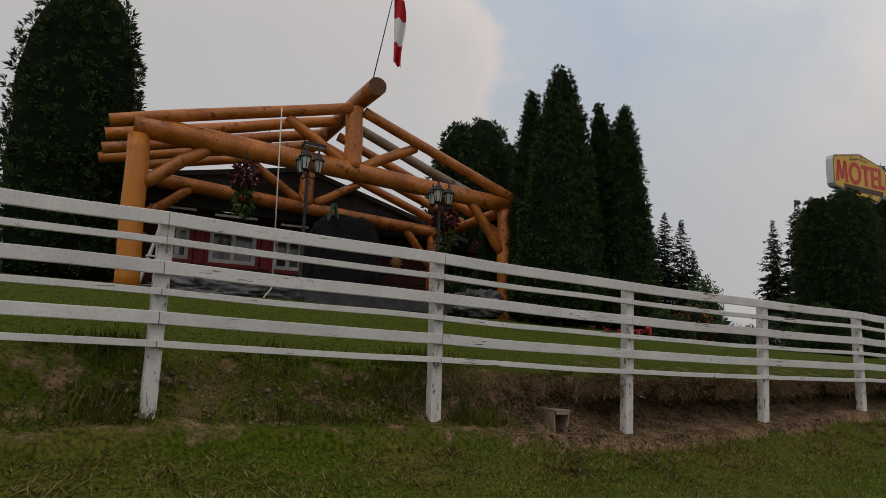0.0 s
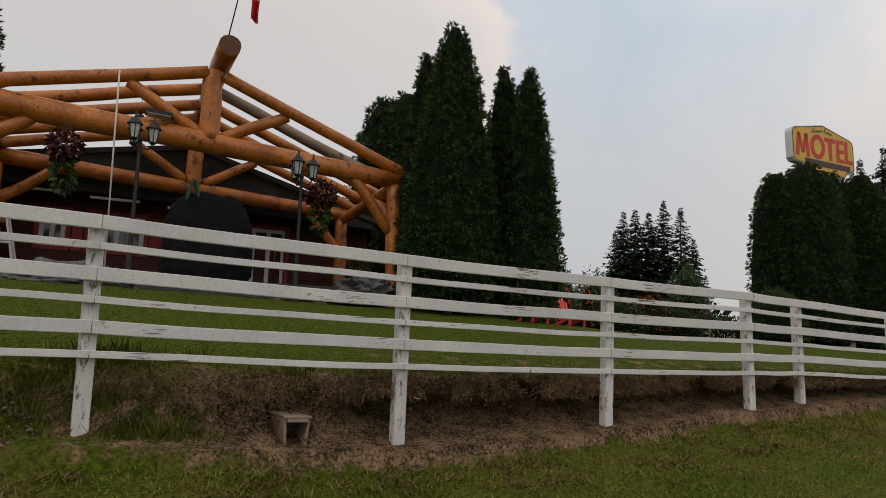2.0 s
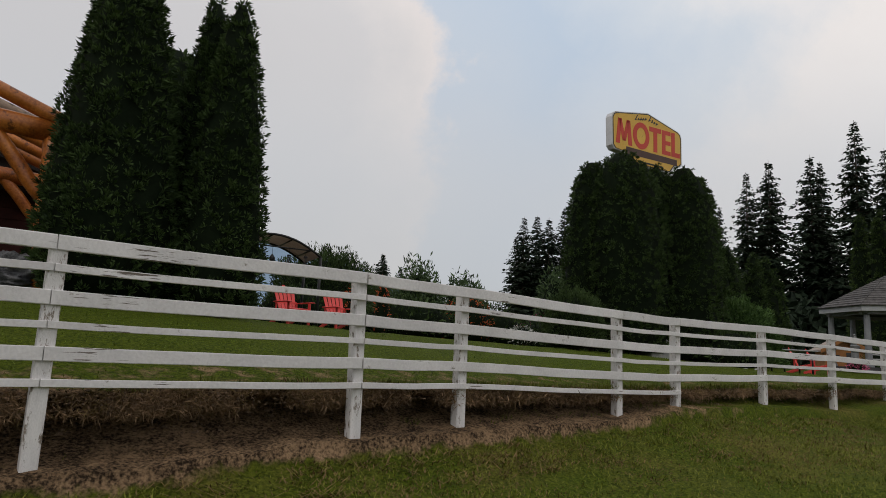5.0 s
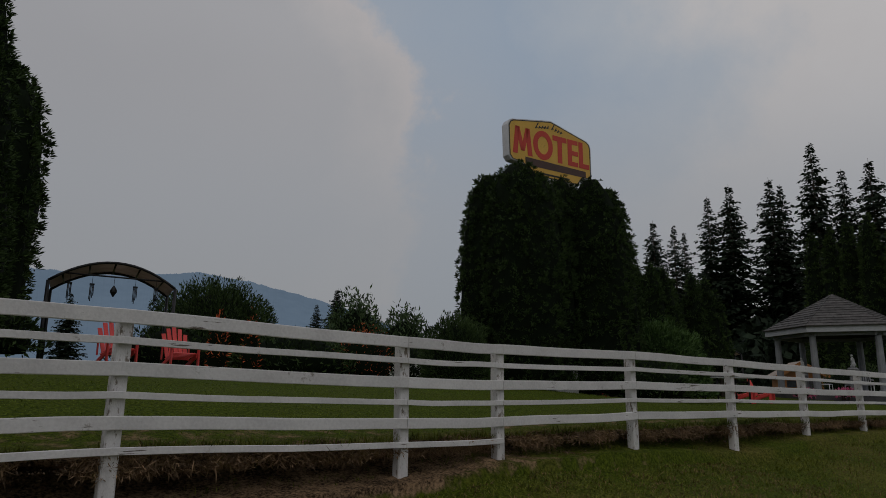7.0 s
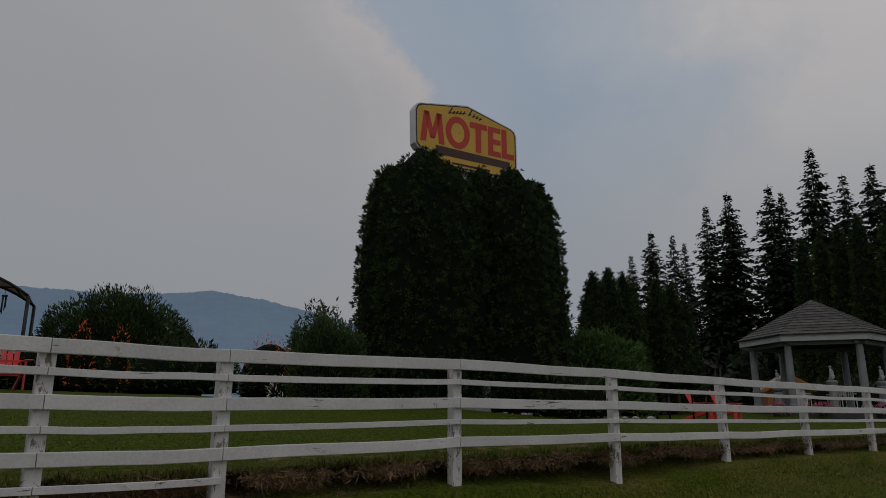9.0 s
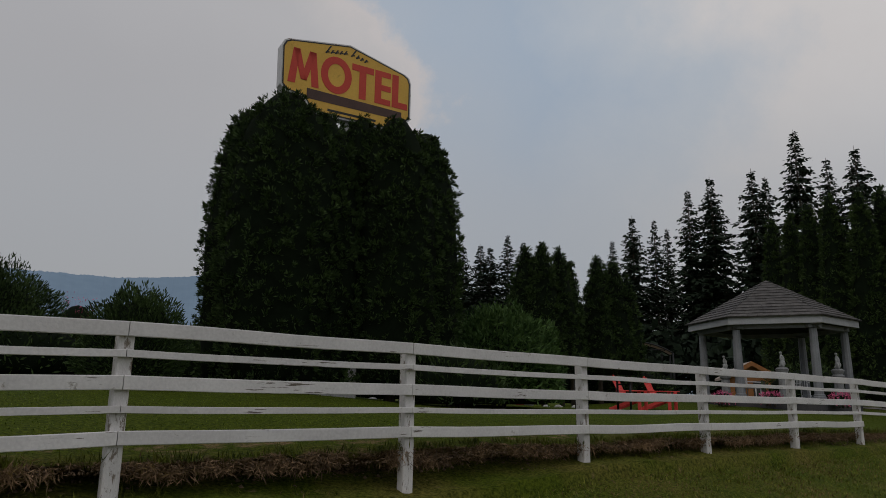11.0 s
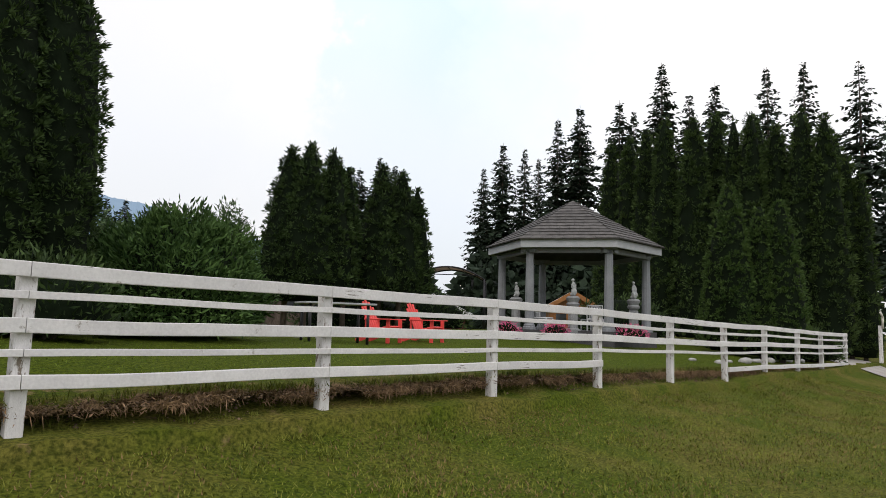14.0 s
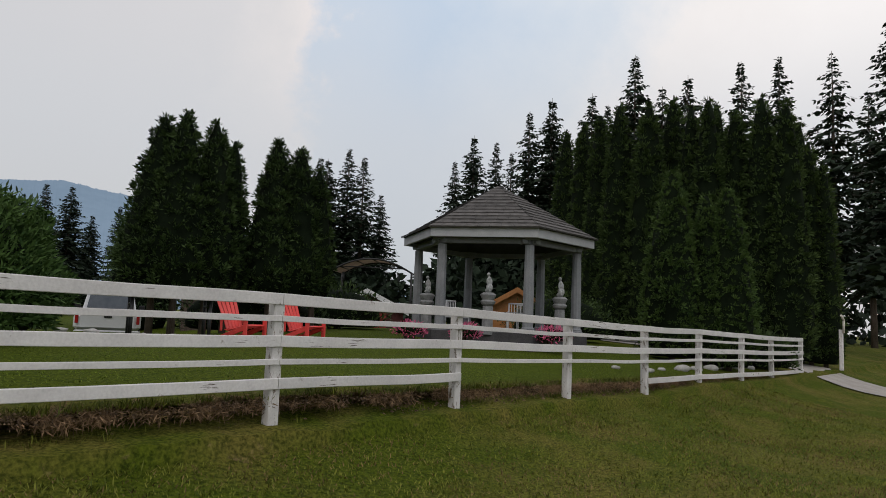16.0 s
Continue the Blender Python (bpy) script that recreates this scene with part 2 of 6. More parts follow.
def add_cracks(m, angle):
    """Thin dark splits and lost flakes that run with the boards."""
    n, l = m.node_tree.nodes, m.node_tree.links
    base = n["Principled BSDF"].inputs["Base Color"]
    src = base.links[0].from_socket
    co = n.new("ShaderNodeTexCoord")
    mp = n.new("ShaderNodeMapping")
    mp.vector_type = "TEXTURE"
    mp.inputs["Rotation"].default_value = (0, 0, angle)
    mp.inputs["Scale"].default_value = (0.22, 0.02, 0.014)
    l.new(co.outputs["Object"], mp.inputs["Vector"])
    t = n.new("ShaderNodeTexNoise")
    t.inputs["Scale"].default_value, t.inputs["Detail"].default_value, t.inputs["Roughness"].default_value = 1.0, 4.0, 0.6
    l.new(mp.outputs["Vector"], t.inputs["Vector"])
    big = n.new("ShaderNodeTexNoise")
    big.inputs["Scale"].default_value = 1.4
    l.new(co.outputs["Object"], big.inputs["Vector"])
    both = n.new("ShaderNodeMath")
    both.operation = "MULTIPLY"
    l.new(t.outputs["Fac"], both.inputs[0]), l.new(big.outputs["Fac"], both.inputs[1])
    r = n.new("ShaderNodeValToRGB")
    r.color_ramp.elements[0].position, r.color_ramp.elements[1].position = 0.395, 0.415
    l.new(both.outputs[0], r.inputs["Fac"])
    mx = n.new("ShaderNodeMix")
    mx.data_type = "RGBA"
    mx.inputs["B"].default_value = (0.14, 0.115, 0.095, 1)
    l.new(r.outputs["Color"], mx.inputs["Factor"]), l.new(src, mx.inputs["A"])
    l.new(mx.outputs["Result"], base)


add_cracks(M_PAINT, math.atan2(0.5342, 0.8453))
M_LOG = surf("honey_varnished_log", (0.25, 0.062, 0.008), (0.56, 0.195, 0.034), 2.2, 0.38, 0.25, 26, island=0.0, per_object=0.14, dirt=(0.12, 0.034, 0.009), dirt_amount=0.43, spec=0.5)
M_LOG_OLD = surf("greyed_log", (0.20, 0.14, 0.10), (0.36, 0.27, 0.20), 2.5, 0.7, 0.3, 26, dirt=(0.10, 0.07, 0.05), dirt_amount=0.4)
M_LOG_END = surf("log_end_grain", (0.075, 0.034, 0.016), (0.16, 0.075, 0.035), 8, 0.8, 0.4, 60)
M_POSTLOG = surf("orange_post_log", (0.42, 0.125, 0.010), (0.56, 0.20, 0.024), 2.0, 0.4, 0.15, 30, stretch=(1, 1, 0.3), dirt=(0.30, 0.10, 0.02), dirt_amount=0.33)
M_TARP = surf("grey_tarp", (0.035, 0.035, 0.038), (0.20, 0.20, 0.205), 5, 0.5, 0.5, 30)
M_BLACKCLOTH = surf("black_cover", (0.006, 0.006, 0.007), (0.014, 0.014, 0.016), 4, 0.9, 0.4, 40, spec=0.15)
M_DECK = surf("dark_deck_boards", (0.035, 0.034, 0.038), (0.075, 0.072, 0.075), 4, 0.75, 0.3, 40)
M_REDWALL = surf("dark_red_siding", (0.045, 0.008, 0.007), (0.085, 0.016, 0.013), 3, 0.7, 0.25, 50)
M_ROOF = surf("dark_roofing", (0.016, 0.015, 0.015), (0.040, 0.036, 0.036), 5, 0.9, 0.5, 60)
M_TRIM = surf("white_trim", (0.55, 0.55, 0.56), (0.70, 0.70, 0.71), 5, 0.6, 0.1, 50)
M_REDTRIM = surf("red_trim", (0.22, 0.018, 0.02), (0.30, 0.03, 0.03), 5, 0.6, 0.1, 50)
M_GLASS = surf("dark_window_glass", (0.03, 0.035, 0.04), (0.06, 0.065, 0.07), 2, 0.06, 0.02, 10, spec=0.8)
M_BLACKMETAL = surf("black_metal", (0.012, 0.012, 0.013), (0.03, 0.03, 0.032), 8, 0.45, 0.1, 60, metal=0.3)
M_LAMPGLASS = surf("lamp_glass", (0.35, 0.36, 0.36), (0.55, 0.56, 0.56), 8, 0.15, 0.05, 60, spec=0.7)
M_ROPE = surf("pale_rope", (0.55, 0.52, 0.46), (0.70, 0.67, 0.60), 20, 0.9, 0.2, 100)
M_FLAGRED = surf("flag_red", (0.42, 0.012, 0.02), (0.55, 0.02, 0.03), 6, 0.8, 0.1, 90)
M_FLAGWHITE = surf("flag_white", (0.68, 0.68, 0.70), (0.80, 0.80, 0.82), 6, 0.8, 0.1, 90)
M_CORAL = surf("coral_red_plastic", (0.66, 0.055, 0.050), (0.78, 0.085, 0.075), 4, 0.45, 0.05, 60, per_object=0.06)
M_SIGNYELLOW = surf("sign_yellow", (0.62, 0.36, 0.045), (0.72, 0.43, 0.06), 2, 0.4, 0.04, 30, dirt=(0.48, 0.27, 0.03), dirt_amount=0.35)
M_SIGNRED = surf("sign_red", (0.50, 0.035, 0.018), (0.58, 0.05, 0.025), 3, 0.45, 0.04, 30)
M_SIGNBROWN = surf("sign_brown", (0.050, 0.022, 0.016), (0.08, 0.036, 0.026), 3, 0.5, 0.04, 30)
M_SIGNBLACK = surf("sign_black", (0.012, 0.011, 0.010), (0.025, 0.022, 0.02), 3, 0.5, 0.04, 30)
M_SIGNSIDE = surf("sign_side_metal", (0.50, 0.50, 0.52), (0.66, 0.66, 0.68), 3, 0.5, 0.1, 30, dirt=(0.28, 0.22, 0.18), dirt_amount=0.40)
M_GREYPAINT = surf("grey_painted_column", (0.17, 0.178, 0.192), (0.25, 0.26, 0.275), 4, 0.6, 0.15, 50)
M_FASCIA = surf("pale_grey_fascia", (0.32, 0.33, 0.345), (0.42, 0.43, 0.445), 4, 0.6, 0.15, 50)
M_CEIL = surf("grey_soffit", (0.045, 0.045, 0.048), (0.08, 0.08, 0.083), 4, 0.8, 0.15, 50)
M_SHINGLE = surf("grey_brown_shingle", (0.047, 0.043, 0.042), (0.120, 0.112, 0.107), 6, 0.9, 0.5, 60, per_object=0.28)
M_STONE = surf("cast_stone", (0.16, 0.165, 0.17), (0.29, 0.295, 0.30), 8, 0.85, 0.4, 60, dirt=(0.10, 0.10, 0.09), dirt_amount=0.38)
M_ROCK = surf("pale_rock", (0.30, 0.29, 0.28), (0.50, 0.49, 0.47), 6, 0.9, 0.5, 40)
M_PINK = leaf_material("pink_flowers", (0.32, 0.02, 0.10), (0.72, 0.16, 0.30), 0.5)
M_ORANGEFL = leaf_material("orange_flowers", (0.50, 0.05, 0.02), (0.75, 0.18, 0.06), 0.5)
M_DARKLEAF = leaf_material("dark_red_leaves", (0.030, 0.008, 0.010), (0.10, 0.030, 0.030), 0.5)
M_FLOWERWHITE = leaf_material("pale_flowers", (0.25, 0.28, 0.22), (0.65, 0.65, 0.62), 0.5)
M_CANOPY = surf("canopy_cloth", (0.30, 0.24, 0.20), (0.42, 0.35, 0.30), 3, 0.8, 0.1, 40)
M_CONCRETE = surf("pale_drive", (0.27, 0.25, 0.23), (0.40, 0.37, 0.34), 2, 0.9, 0.3, 40)
M_CARPAINT = surf("white_car_paint", (0.60, 0.61, 0.63), (0.66, 0.67, 0.69), 2, 0.25, 0.0, 30, spec=0.6)
M_RUBBER = surf("rubber", (0.012, 0.012, 0.012), (0.025, 0.025, 0.025), 6, 0.8, 0.1, 40)
M_REDLAMP = surf("red_lamp_glass", (0.30, 0.01, 0.01), (0.40, 0.02, 0.02), 6, 0.2, 0.0, 40)
M_PLAYWOOD = surf("orange_shed_boards", (0.24, 0.095, 0.025), (0.36, 0.155, 0.048), 4, 0.6, 0.2, 40)
M_GREENSTRAP = surf("green_cloth", (0.03, 0.10, 0.06), (0.07, 0.17, 0.11), 6, 0.8, 0.2, 60)
M_BLUE = surf("pale_blue_plastic", (0.28, 0.45, 0.60), (0.38, 0.55, 0.70), 4, 0.5, 0.05, 40)
M_YELLOW = surf("yellow_plastic", (0.55, 0.40, 0.08), (0.65, 0.48, 0.12), 4, 0.5, 0.05, 40)


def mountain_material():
    # aerial haze painted in: bluish base colour plus an even blue glow
    m = surf("forest_slope_painted_haze", (0.055, 0.085, 0.12), (0.085, 0.12, 0.16), 0.004, 1.0, 0.0, 0.03, spec=0.0)
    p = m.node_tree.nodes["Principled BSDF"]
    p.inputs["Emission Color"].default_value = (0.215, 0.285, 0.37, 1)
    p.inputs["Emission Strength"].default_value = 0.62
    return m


M_MOUNTAIN = mountain_material()


# ---- mesh helpers ----
def thing(name, at=(0, 0, 0), label="", category="", group="", kind=""):
    ob = new(name)
    ob.empty_display_size = 0.2
    ob.matrix_basis = Matrix.Translation(at)
    return tagged(ob, label, category, group, kind)


def link_mesh(name, me, material, parent=None, label=""):
    ob = new(name, me)
    if material:
        for mm in material if isinstance(material, (list, tuple)) else [material]:
            me.materials.append(mm)
    if parent is not None:
        ob.parent = parent
        if parent.type == "EMPTY":
            ob.matrix_parent_inverse = parent.matrix_basis.inverted()
    return tagged(ob, label)


def part(name, bm, material, parent=None, label="", smooth=False):
    me = bpy.data.meshes.new(name)
    if smooth:
        for f in bm.faces:
            f.smooth = True
    bm.to_mesh(me)
    bm.free()
    return link_mesh(name, me, material, parent, label)


def box(bm, m, sx, sy, sz, bevel=0.0, cuts=0, wob=0.0):
    """A box of that size round the pose m; cuts along x, wobbled by noise."""
    r = bmesh.ops.create_cube(bm, size=1.0, matrix=m @ Matrix.Diagonal((sx, sy, sz, 1)))
    vs = r["verts"]
    if bevel:
        es = list({e for v in vs for e in v.link_edges})
        g = bmesh.ops.bevel(bm, geom=es, offset=bevel, segments=1, affect="EDGES")
        vs = list({v for f in g["faces"] for v in f.verts} | {v for v in vs if v.is_valid})
    return vs


def along(p, q):
    """A pose at p with z towards q, and the length."""
    p, q = Vector(p), Vector(q)
    return Matrix.Translation(p) @ (q - p).to_track_quat("Z", "Y").to_matrix().to_4x4(), (q - p).length


def rod(bm, p, q, r0, r1=None, seg=12, rings=1, wob=0.0, seed=0.0, caps=True):
    """A round bar from p to q, slightly crooked when wob is given."""
    m, length = along(p, q)
    r1 = r0 if r1 is None else r1
    loops = []
    for i in range(rings + 1):
        f = i / rings
        r = r0 + (r1 - r0) * f
        off = Vector((noise.noise((seed, f * 2.5, 0.3)), noise.noise((seed + 7, f * 2.5, 1.3)), 0)) * wob
        loop = []
        for k in range(seg):
            a = 2 * math.pi * k / seg
            rr = r * (1 + (0.06 * noise.noise((math.cos(a) * 1.5 + seed, math.sin(a) * 1.5, f * length * 1.4)) if wob else 0))
            loop.append(bm.verts.new(m @ (Vector((rr * math.cos(a), rr * math.sin(a), f * length)) + off)))
        loops.append(loop)
    for a, b in zip(loops, loops[1:]):
        for k in range(seg):
            f = bm.faces.new((a[k], a[(k + 1) % seg], b[(k + 1) % seg], b[k]))
            f.smooth = True
    if caps:
        for loop in (loops[0][::-1], loops[-1]):
            f = bm.faces.new(loop)
            f.material_index = 1 if wob else 0
    return loops


def tube(bm, pts, r, seg=6):
    """A round bar bent along the points, in one piece."""
    loops = []
    for i, p in enumerate(pts):
        way = (pts[min(i + 1, len(pts) - 1)] - pts[max(i - 1, 0)]).normalized()
        m = Matrix.Translation(p) @ way.to_track_quat("Z", "Y").to_matrix().to_4x4()
        loops.append([bm.verts.new(m @ Vector((r * math.cos(2 * math.pi * k / seg), r * math.sin(2 * math.pi * k / seg), 0))) for k in range(seg)])
    for a, b in zip(loops, loops[1:]):
        for k in range(seg):
            bm.faces.new((a[k], a[(k + 1) % seg], b[(k + 1) % seg], b[k])).smooth = True
    bm.faces.new(loops[0][::-1])
    bm.faces.new(loops[-1])


def lathe(bm, at, profile, seg=14, flute=0.0):
    """A turned solid: profile of (radius, height) from below to the top."""
    loops = []
    for r, h in profile:
        loops.append([bm.verts.new((at[0] + r * (1 - (flute if k % 2 else 0)) * math.cos(2 * math.pi * k / seg), at[1] + r * (1 - (flute if k % 2 else 0)) * math.sin(2 * math.pi * k / seg), at[2] + h)) for k in range(seg)])
    for a, b in zip(loops, loops[1:]):
        for k in range(seg):
            bm.faces.new((a[k], a[(k + 1) % seg], b[(k + 1) % seg], b[k]))
    bm.faces.new(loops[0][::-1])
    bm.faces.new(loops[-1])


def prism(bm, outline, m, depth):
    """An outline in local x, z made depth thick along local y."""
    front = [bm.verts.new(m @ Vector((x, 0, z))) for x, z in outline]
    back = [bm.verts.new(m @ Vector((x, depth, z))) for x, z in outline]
    bm.faces.new(front)
    bm.faces.new(back[::-1])
    k = len(outline)
    for i in range(k):
        bm.faces.new((front[i], back[i], back[(i + 1) % k], front[(i + 1) % k]))


def clumps(name, base, tip, side, width, parent, material, label="", bend=0.25, normal=None):
    """Many small leaf shapes in one mesh: each a kite of two triangles from base to tip, as wide as width along side."""
    n = len(base)
    mid = base + (tip - base) * 0.45
    if normal is not None:
        mid = mid + normal * bend
    v = np.stack([base, mid - side * width[:, None], tip, mid + side * width[:, None]], 1).reshape(-1, 3)
    me = bpy.data.meshes.new(name)
    me.vertices.add(4 * n)
    me.vertices.foreach_set("co", v.ravel())
    idx = np.arange(n)[:, None] * 4 + np.array([[0, 1, 2, 0, 2, 3]])
    me.loops.add(6 * n)
    me.loops.foreach_set("vertex_index", idx.ravel().astype(np.int32))
    me.polygons.add(2 * n)
    me.polygons.foreach_set("loop_start", np.arange(2 * n, dtype=np.int32) * 3)
    me.update(calc_edges=True)
    return link_mesh(name, me, material, parent, label)


def unit(v):
    return v / np.maximum(np.linalg.norm(v, axis=-1, keepdims=True), 1e-6)


# ---- the lie of the land: s along the fence line, d behind it ----
ORIGIN, UX, UY = (-0.05, 6.26), 0.8453, 0.5342


def plan(s, d):
    return ORIGIN[0] + UX * s - UY * d, ORIGIN[1] + UY * s + UX * d


def lay(x, y):
    a, b = x - ORIGIN[0], y - ORIGIN[1]
    return UX * a + UY * b, UX * b - UY * a


FENCE_X = (-8.45, -6.3, -4.2, -2.1, -0.02, 2.07, 4.15, 6.20, 7.20, 9.31, 10.35, 12.32, 14.39, 16.46, 18.58, 20.70, 22.82, 24.92, 27.12, 29.20, 31.40, 33.45, 35.80)
FENCE_Y = (1.22, 2.51, 3.77, 5.03, 6.28, 7.53, 8.76, 10.02, 10.80, 12.14, 12.80, 14.05, 15.36, 16.68, 18.02, 19.34, 20.67, 22.00, 23.40, 24.72, 26.12, 27.42, 28.91)
FENCE_TOP = (2.36, 2.33, 2.30, 2.26, 2.21, 2.15, 2.125, 2.12, 2.11, 2.05, 2.04, 2.065, 2.05, 2.02, 2.00, 1.985, 1.955, 1.895, 1.84, 1.82, 1.77, 1.72, 1.70)
FENCE_BASE = (0.70, 0.70, 0.70, 0.68, 0.63, 0.47, 0.55, 0.69, 0.71, 0.76, 0.86, 0.86, 0.71, 0.85, 0.84, 0.80, 0.78, 0.76, 0.66, 0.76, 0.68, 0.66, 0.70)
FENCE_S = [lay(x, y)[0] for x, y in zip(FENCE_X, FENCE_Y)]
FENCE_D = [lay(x, y)[1] for x, y in zip(FENCE_X, FENCE_Y)]
EDGE_S, EDGE_Z = (-12, -3, 0, 5, 12, 20, 25, 29.5, 33, 38, 44), (1.2, 1.16, 1.10, 1.07, 1.08, 1.08, 1.05, 0.95, 0.85, 0.77, 0.72)
RISE_S, RISE_Z = (-20, 2, 7, 11, 15, 18, 22, 28, 32, 36, 60), (1.35, 1.28, 1.18, 0.92, 0.82, 0.74, 0.40, 0.34, 0.68, 0.75, 0.5)


def smooth(a, b, x):
    f = min(1.0, max(0.0, (x - a) / (b - a)))
    return f * f * (3 - 2 * f)


def verge_base(s):
    return float(np.interp(s, FENCE_S, FENCE_BASE)) if s < 43 else 0.70


def lawn_edge(s):
    return max(float(np.interp(s, EDGE_S, EDGE_Z)), verge_base(s) + 0.02)


def worn(s):
    """How far the bank below the lawn is washed out."""
    return smooth(0.6, 3.0, s) * (1 - 0.75 * smooth(24, 31, s)) * (0.8 + 0.35 * noise.noise((s * 0.9, 3.1, 0)))


def ground_z(s, d):
    """Height of the ground at a place outside the bank itself."""
    rough = 0.03 * noise.noise((s * 0.8, d * 0.8, 0.0)) + 0.012 * noise.noise((s * 3.1, d * 3.1, 4.0))
    rough *= 1 - smooth(30, 80, abs(d))
    if d < 0.05:
        return verge_base(s) - 0.72 * (1 - math.exp(min(0.0, d) / 1.6)) + rough * smooth(0, 0.4, -d)
    rise = float(np.interp(s, RISE_S, RISE_Z))
    fall = 0.5 * smooth(9, 19, d) * smooth(12, 22, s) + 0.45 * smooth(8, 12, d) * smooth(24, 27, s) * (1 - smooth(31, 34, s))
    return lawn_edge(s) + rise * (1 - math.exp(-max(0.0, d - 0.3) / 4.0)) - fall + rough


def z_at(x, y):
    return ground_z(*lay(x, y))


def build_ground():
    far = [30, 45, 70, 110, 180, 300, 500, 800, 1300, 2100, 3200]
    ss = [-30 - f for f in far[::-1]] + list(np.arange(-30, -7, 1.5)) + list(np.arange(-7, 30, 0.08)) + list(np.arange(30, 46, 0.16)) + list(np.arange(46, 75, 1.5)) + [75 + f for f in far]
    front = [-f for f in far[::-1]] + list(np.arange(-24, -7, 1.2)) + list(np.arange(-7, -0.3, 0.18))
    back = list(np.arange(0.55, 3.0, 0.25)) + list(np.arange(3.0, 26, 0.8)) + far
    verts, soil, dry = [], [], []
    bank = [(-0.30, 0.0, 0.95), (-0.05, 0.06, 1.0), (0.18, 0.20, 1.1), (0.40, 0.36, 1.1), (0.54, 0.52, 1.1), (0.50, 0.66, 1.1), (0.26, 0.70, 1.0), (0.06, 0.76, 0.9), (0.03, 0.90, 0.72), (0.22, 1.0, 0.35)]
    slope = [(-0.28, 0.0), (-0.12, 0.03), (0.02, 0.12), (0.10, 0.28), (0.18, 0.44), (0.26, 0.58), (0.33, 0.72), (0.40, 0.85), (0.46, 0.95), (0.50, 1.0)]
    for s in ss:
        w = worn(s)
        for d in front:
            x, y = plan(s, d)
            verts.append((x, y, ground_z(s, d)))
            bare = 0.06 + (0.62 + 0.35 * noise.noise((s * 0.9, d * 1.5, 8.0))) * smooth(-0.6, -0.15, d) * (0.3 + 0.7 * smooth(-0.8, 1.2, s)) * (1 - 0.5 * smooth(8, 13, s))
            soil.append(bare if d > -6 else 0.0)
            dry.append(0.55 + 0.4 * smooth(18, 32, s))
        z0, z1 = verge_base(s), ground_z(s, 0.45)
        for (d, f, a), (d2, f2) in zip(bank, slope):
            n1 = noise.noise((s * 1.7, f * 2.0, 2.0)) + 0.6 * noise.noise((s * 5.0, f * 4.0, 9.0)) + 0.45 * noise.noise((s * 13.0, f * 9.0, 5.0))
            dd = d2 + (d - d2) * w + 0.13 * n1 * (1 if 0 < f < 0.99 else 0.4)
            ff = f2 + (f - f2) * w
            hollow = math.exp(-(((s - 1.58) / 0.13) ** 2)) if f < 0.8 else 0.0
            ff, dd = ff * (1 - 0.8 * hollow), dd + 0.22 * hollow
            x, y = plan(s, dd)
            verts.append((x, y, z0 + (z1 - z0) * ff + 0.045 * n1))
            grown = 1 - 0.75 * smooth(9, 15, s) * (1.0 if f < 0.5 else 0.25)
            soil.append(a * (0.42 + 0.58 * w + 0.3 * smooth(-0.5, 1.5, s) * (1 - w)) * grown * (1.0 if s < 44 and s > -10 else 0.0))
            dry.append(0.9)
        for d in back:
            x, y = plan(s, d)
            verts.append((x, y, ground_z(s, d)))
            soil.append(0.0 if d > 0.9 else 0.40 * smooth(1, 3, s) * (1 - smooth(24, 32, s)))
            dry.append(0.10 if s < 30 else 0.10 + 0.75 * smooth(36, 48, s))
    cols = len(front) + len(bank) + len(back)
    faces = [(i * cols + j, (i + 1) * cols + j, (i + 1) * cols + j + 1, i * cols + j + 1) for i in range(len(ss) - 1) for j in range(cols - 1)]
    me = bpy.data.meshes.new("ground")
    me.from_pydata(verts, [], faces)
    for key, values in (("soil", soil), ("dry", dry)):
        me.attributes.new(key, "FLOAT", "POINT").data.foreach_set("value", np.array(values, dtype=np.float32))
    me.polygons.foreach_set("use_smooth", np.ones(len(me.polygons), dtype=bool))
    ob = link_mesh("ground", me, M_GROUND)
    tagged(ob, "mown green lawn above a washed-out brown earth bank and grass verge", "ground", kind="structure")


build_ground()


def blades(name, spots, heights, widths, lean, material, label, hang=False):
    """Grass: one bent blade at each spot."""
    n = len(spots)
    a = np.random.uniform(0, 2 * np.pi, n)
    side = np.stack([np.cos(a), np.sin(a), np.zeros(n)], 1)
    out = np.stack([-np.sin(a), np.cos(a), np.zeros(n)], 1)
    up = np.array([0, 0, -1.0 if hang else 1.0])
    tip = spots + heights[:, None] * (up + out * lean * np.random.uniform(0.2, 1.0, (n, 1)))
    if hang:
        way = unit(np.random.normal(size=(n, 3)) * (1, 1, 0.9) + (0, 0, -0.55))
        tip, side = spots + heights[:, None] * way, unit(np.cross(way, np.random.normal(size=(n, 3))))
    ob = clumps(name, spots, tip, side, widths, None, material)
    return tagged(ob, label, "grass", kind="stuff")


def strewn(n, s0, s1, d0, d1, keep=None):
    s, d = np.random.uniform(s0, s1, n), np.random.uniform(d0, d1, n)
    pts = []
    for a, b in zip(s, d):
        k = 1.0 if keep is None else keep(a, b)
        if k < 1 and random.random() > k:
            continue
        x, y = plan(a, b)
        pts.append((x, y, ground_z(a, b) - 0.005))
    return np.array(pts)


def tufty(a, b):
    return 0.25 + 1.1 * max(0.0, noise.noise((a * 1.1, b * 1.1, 5.0)) + 0.2)


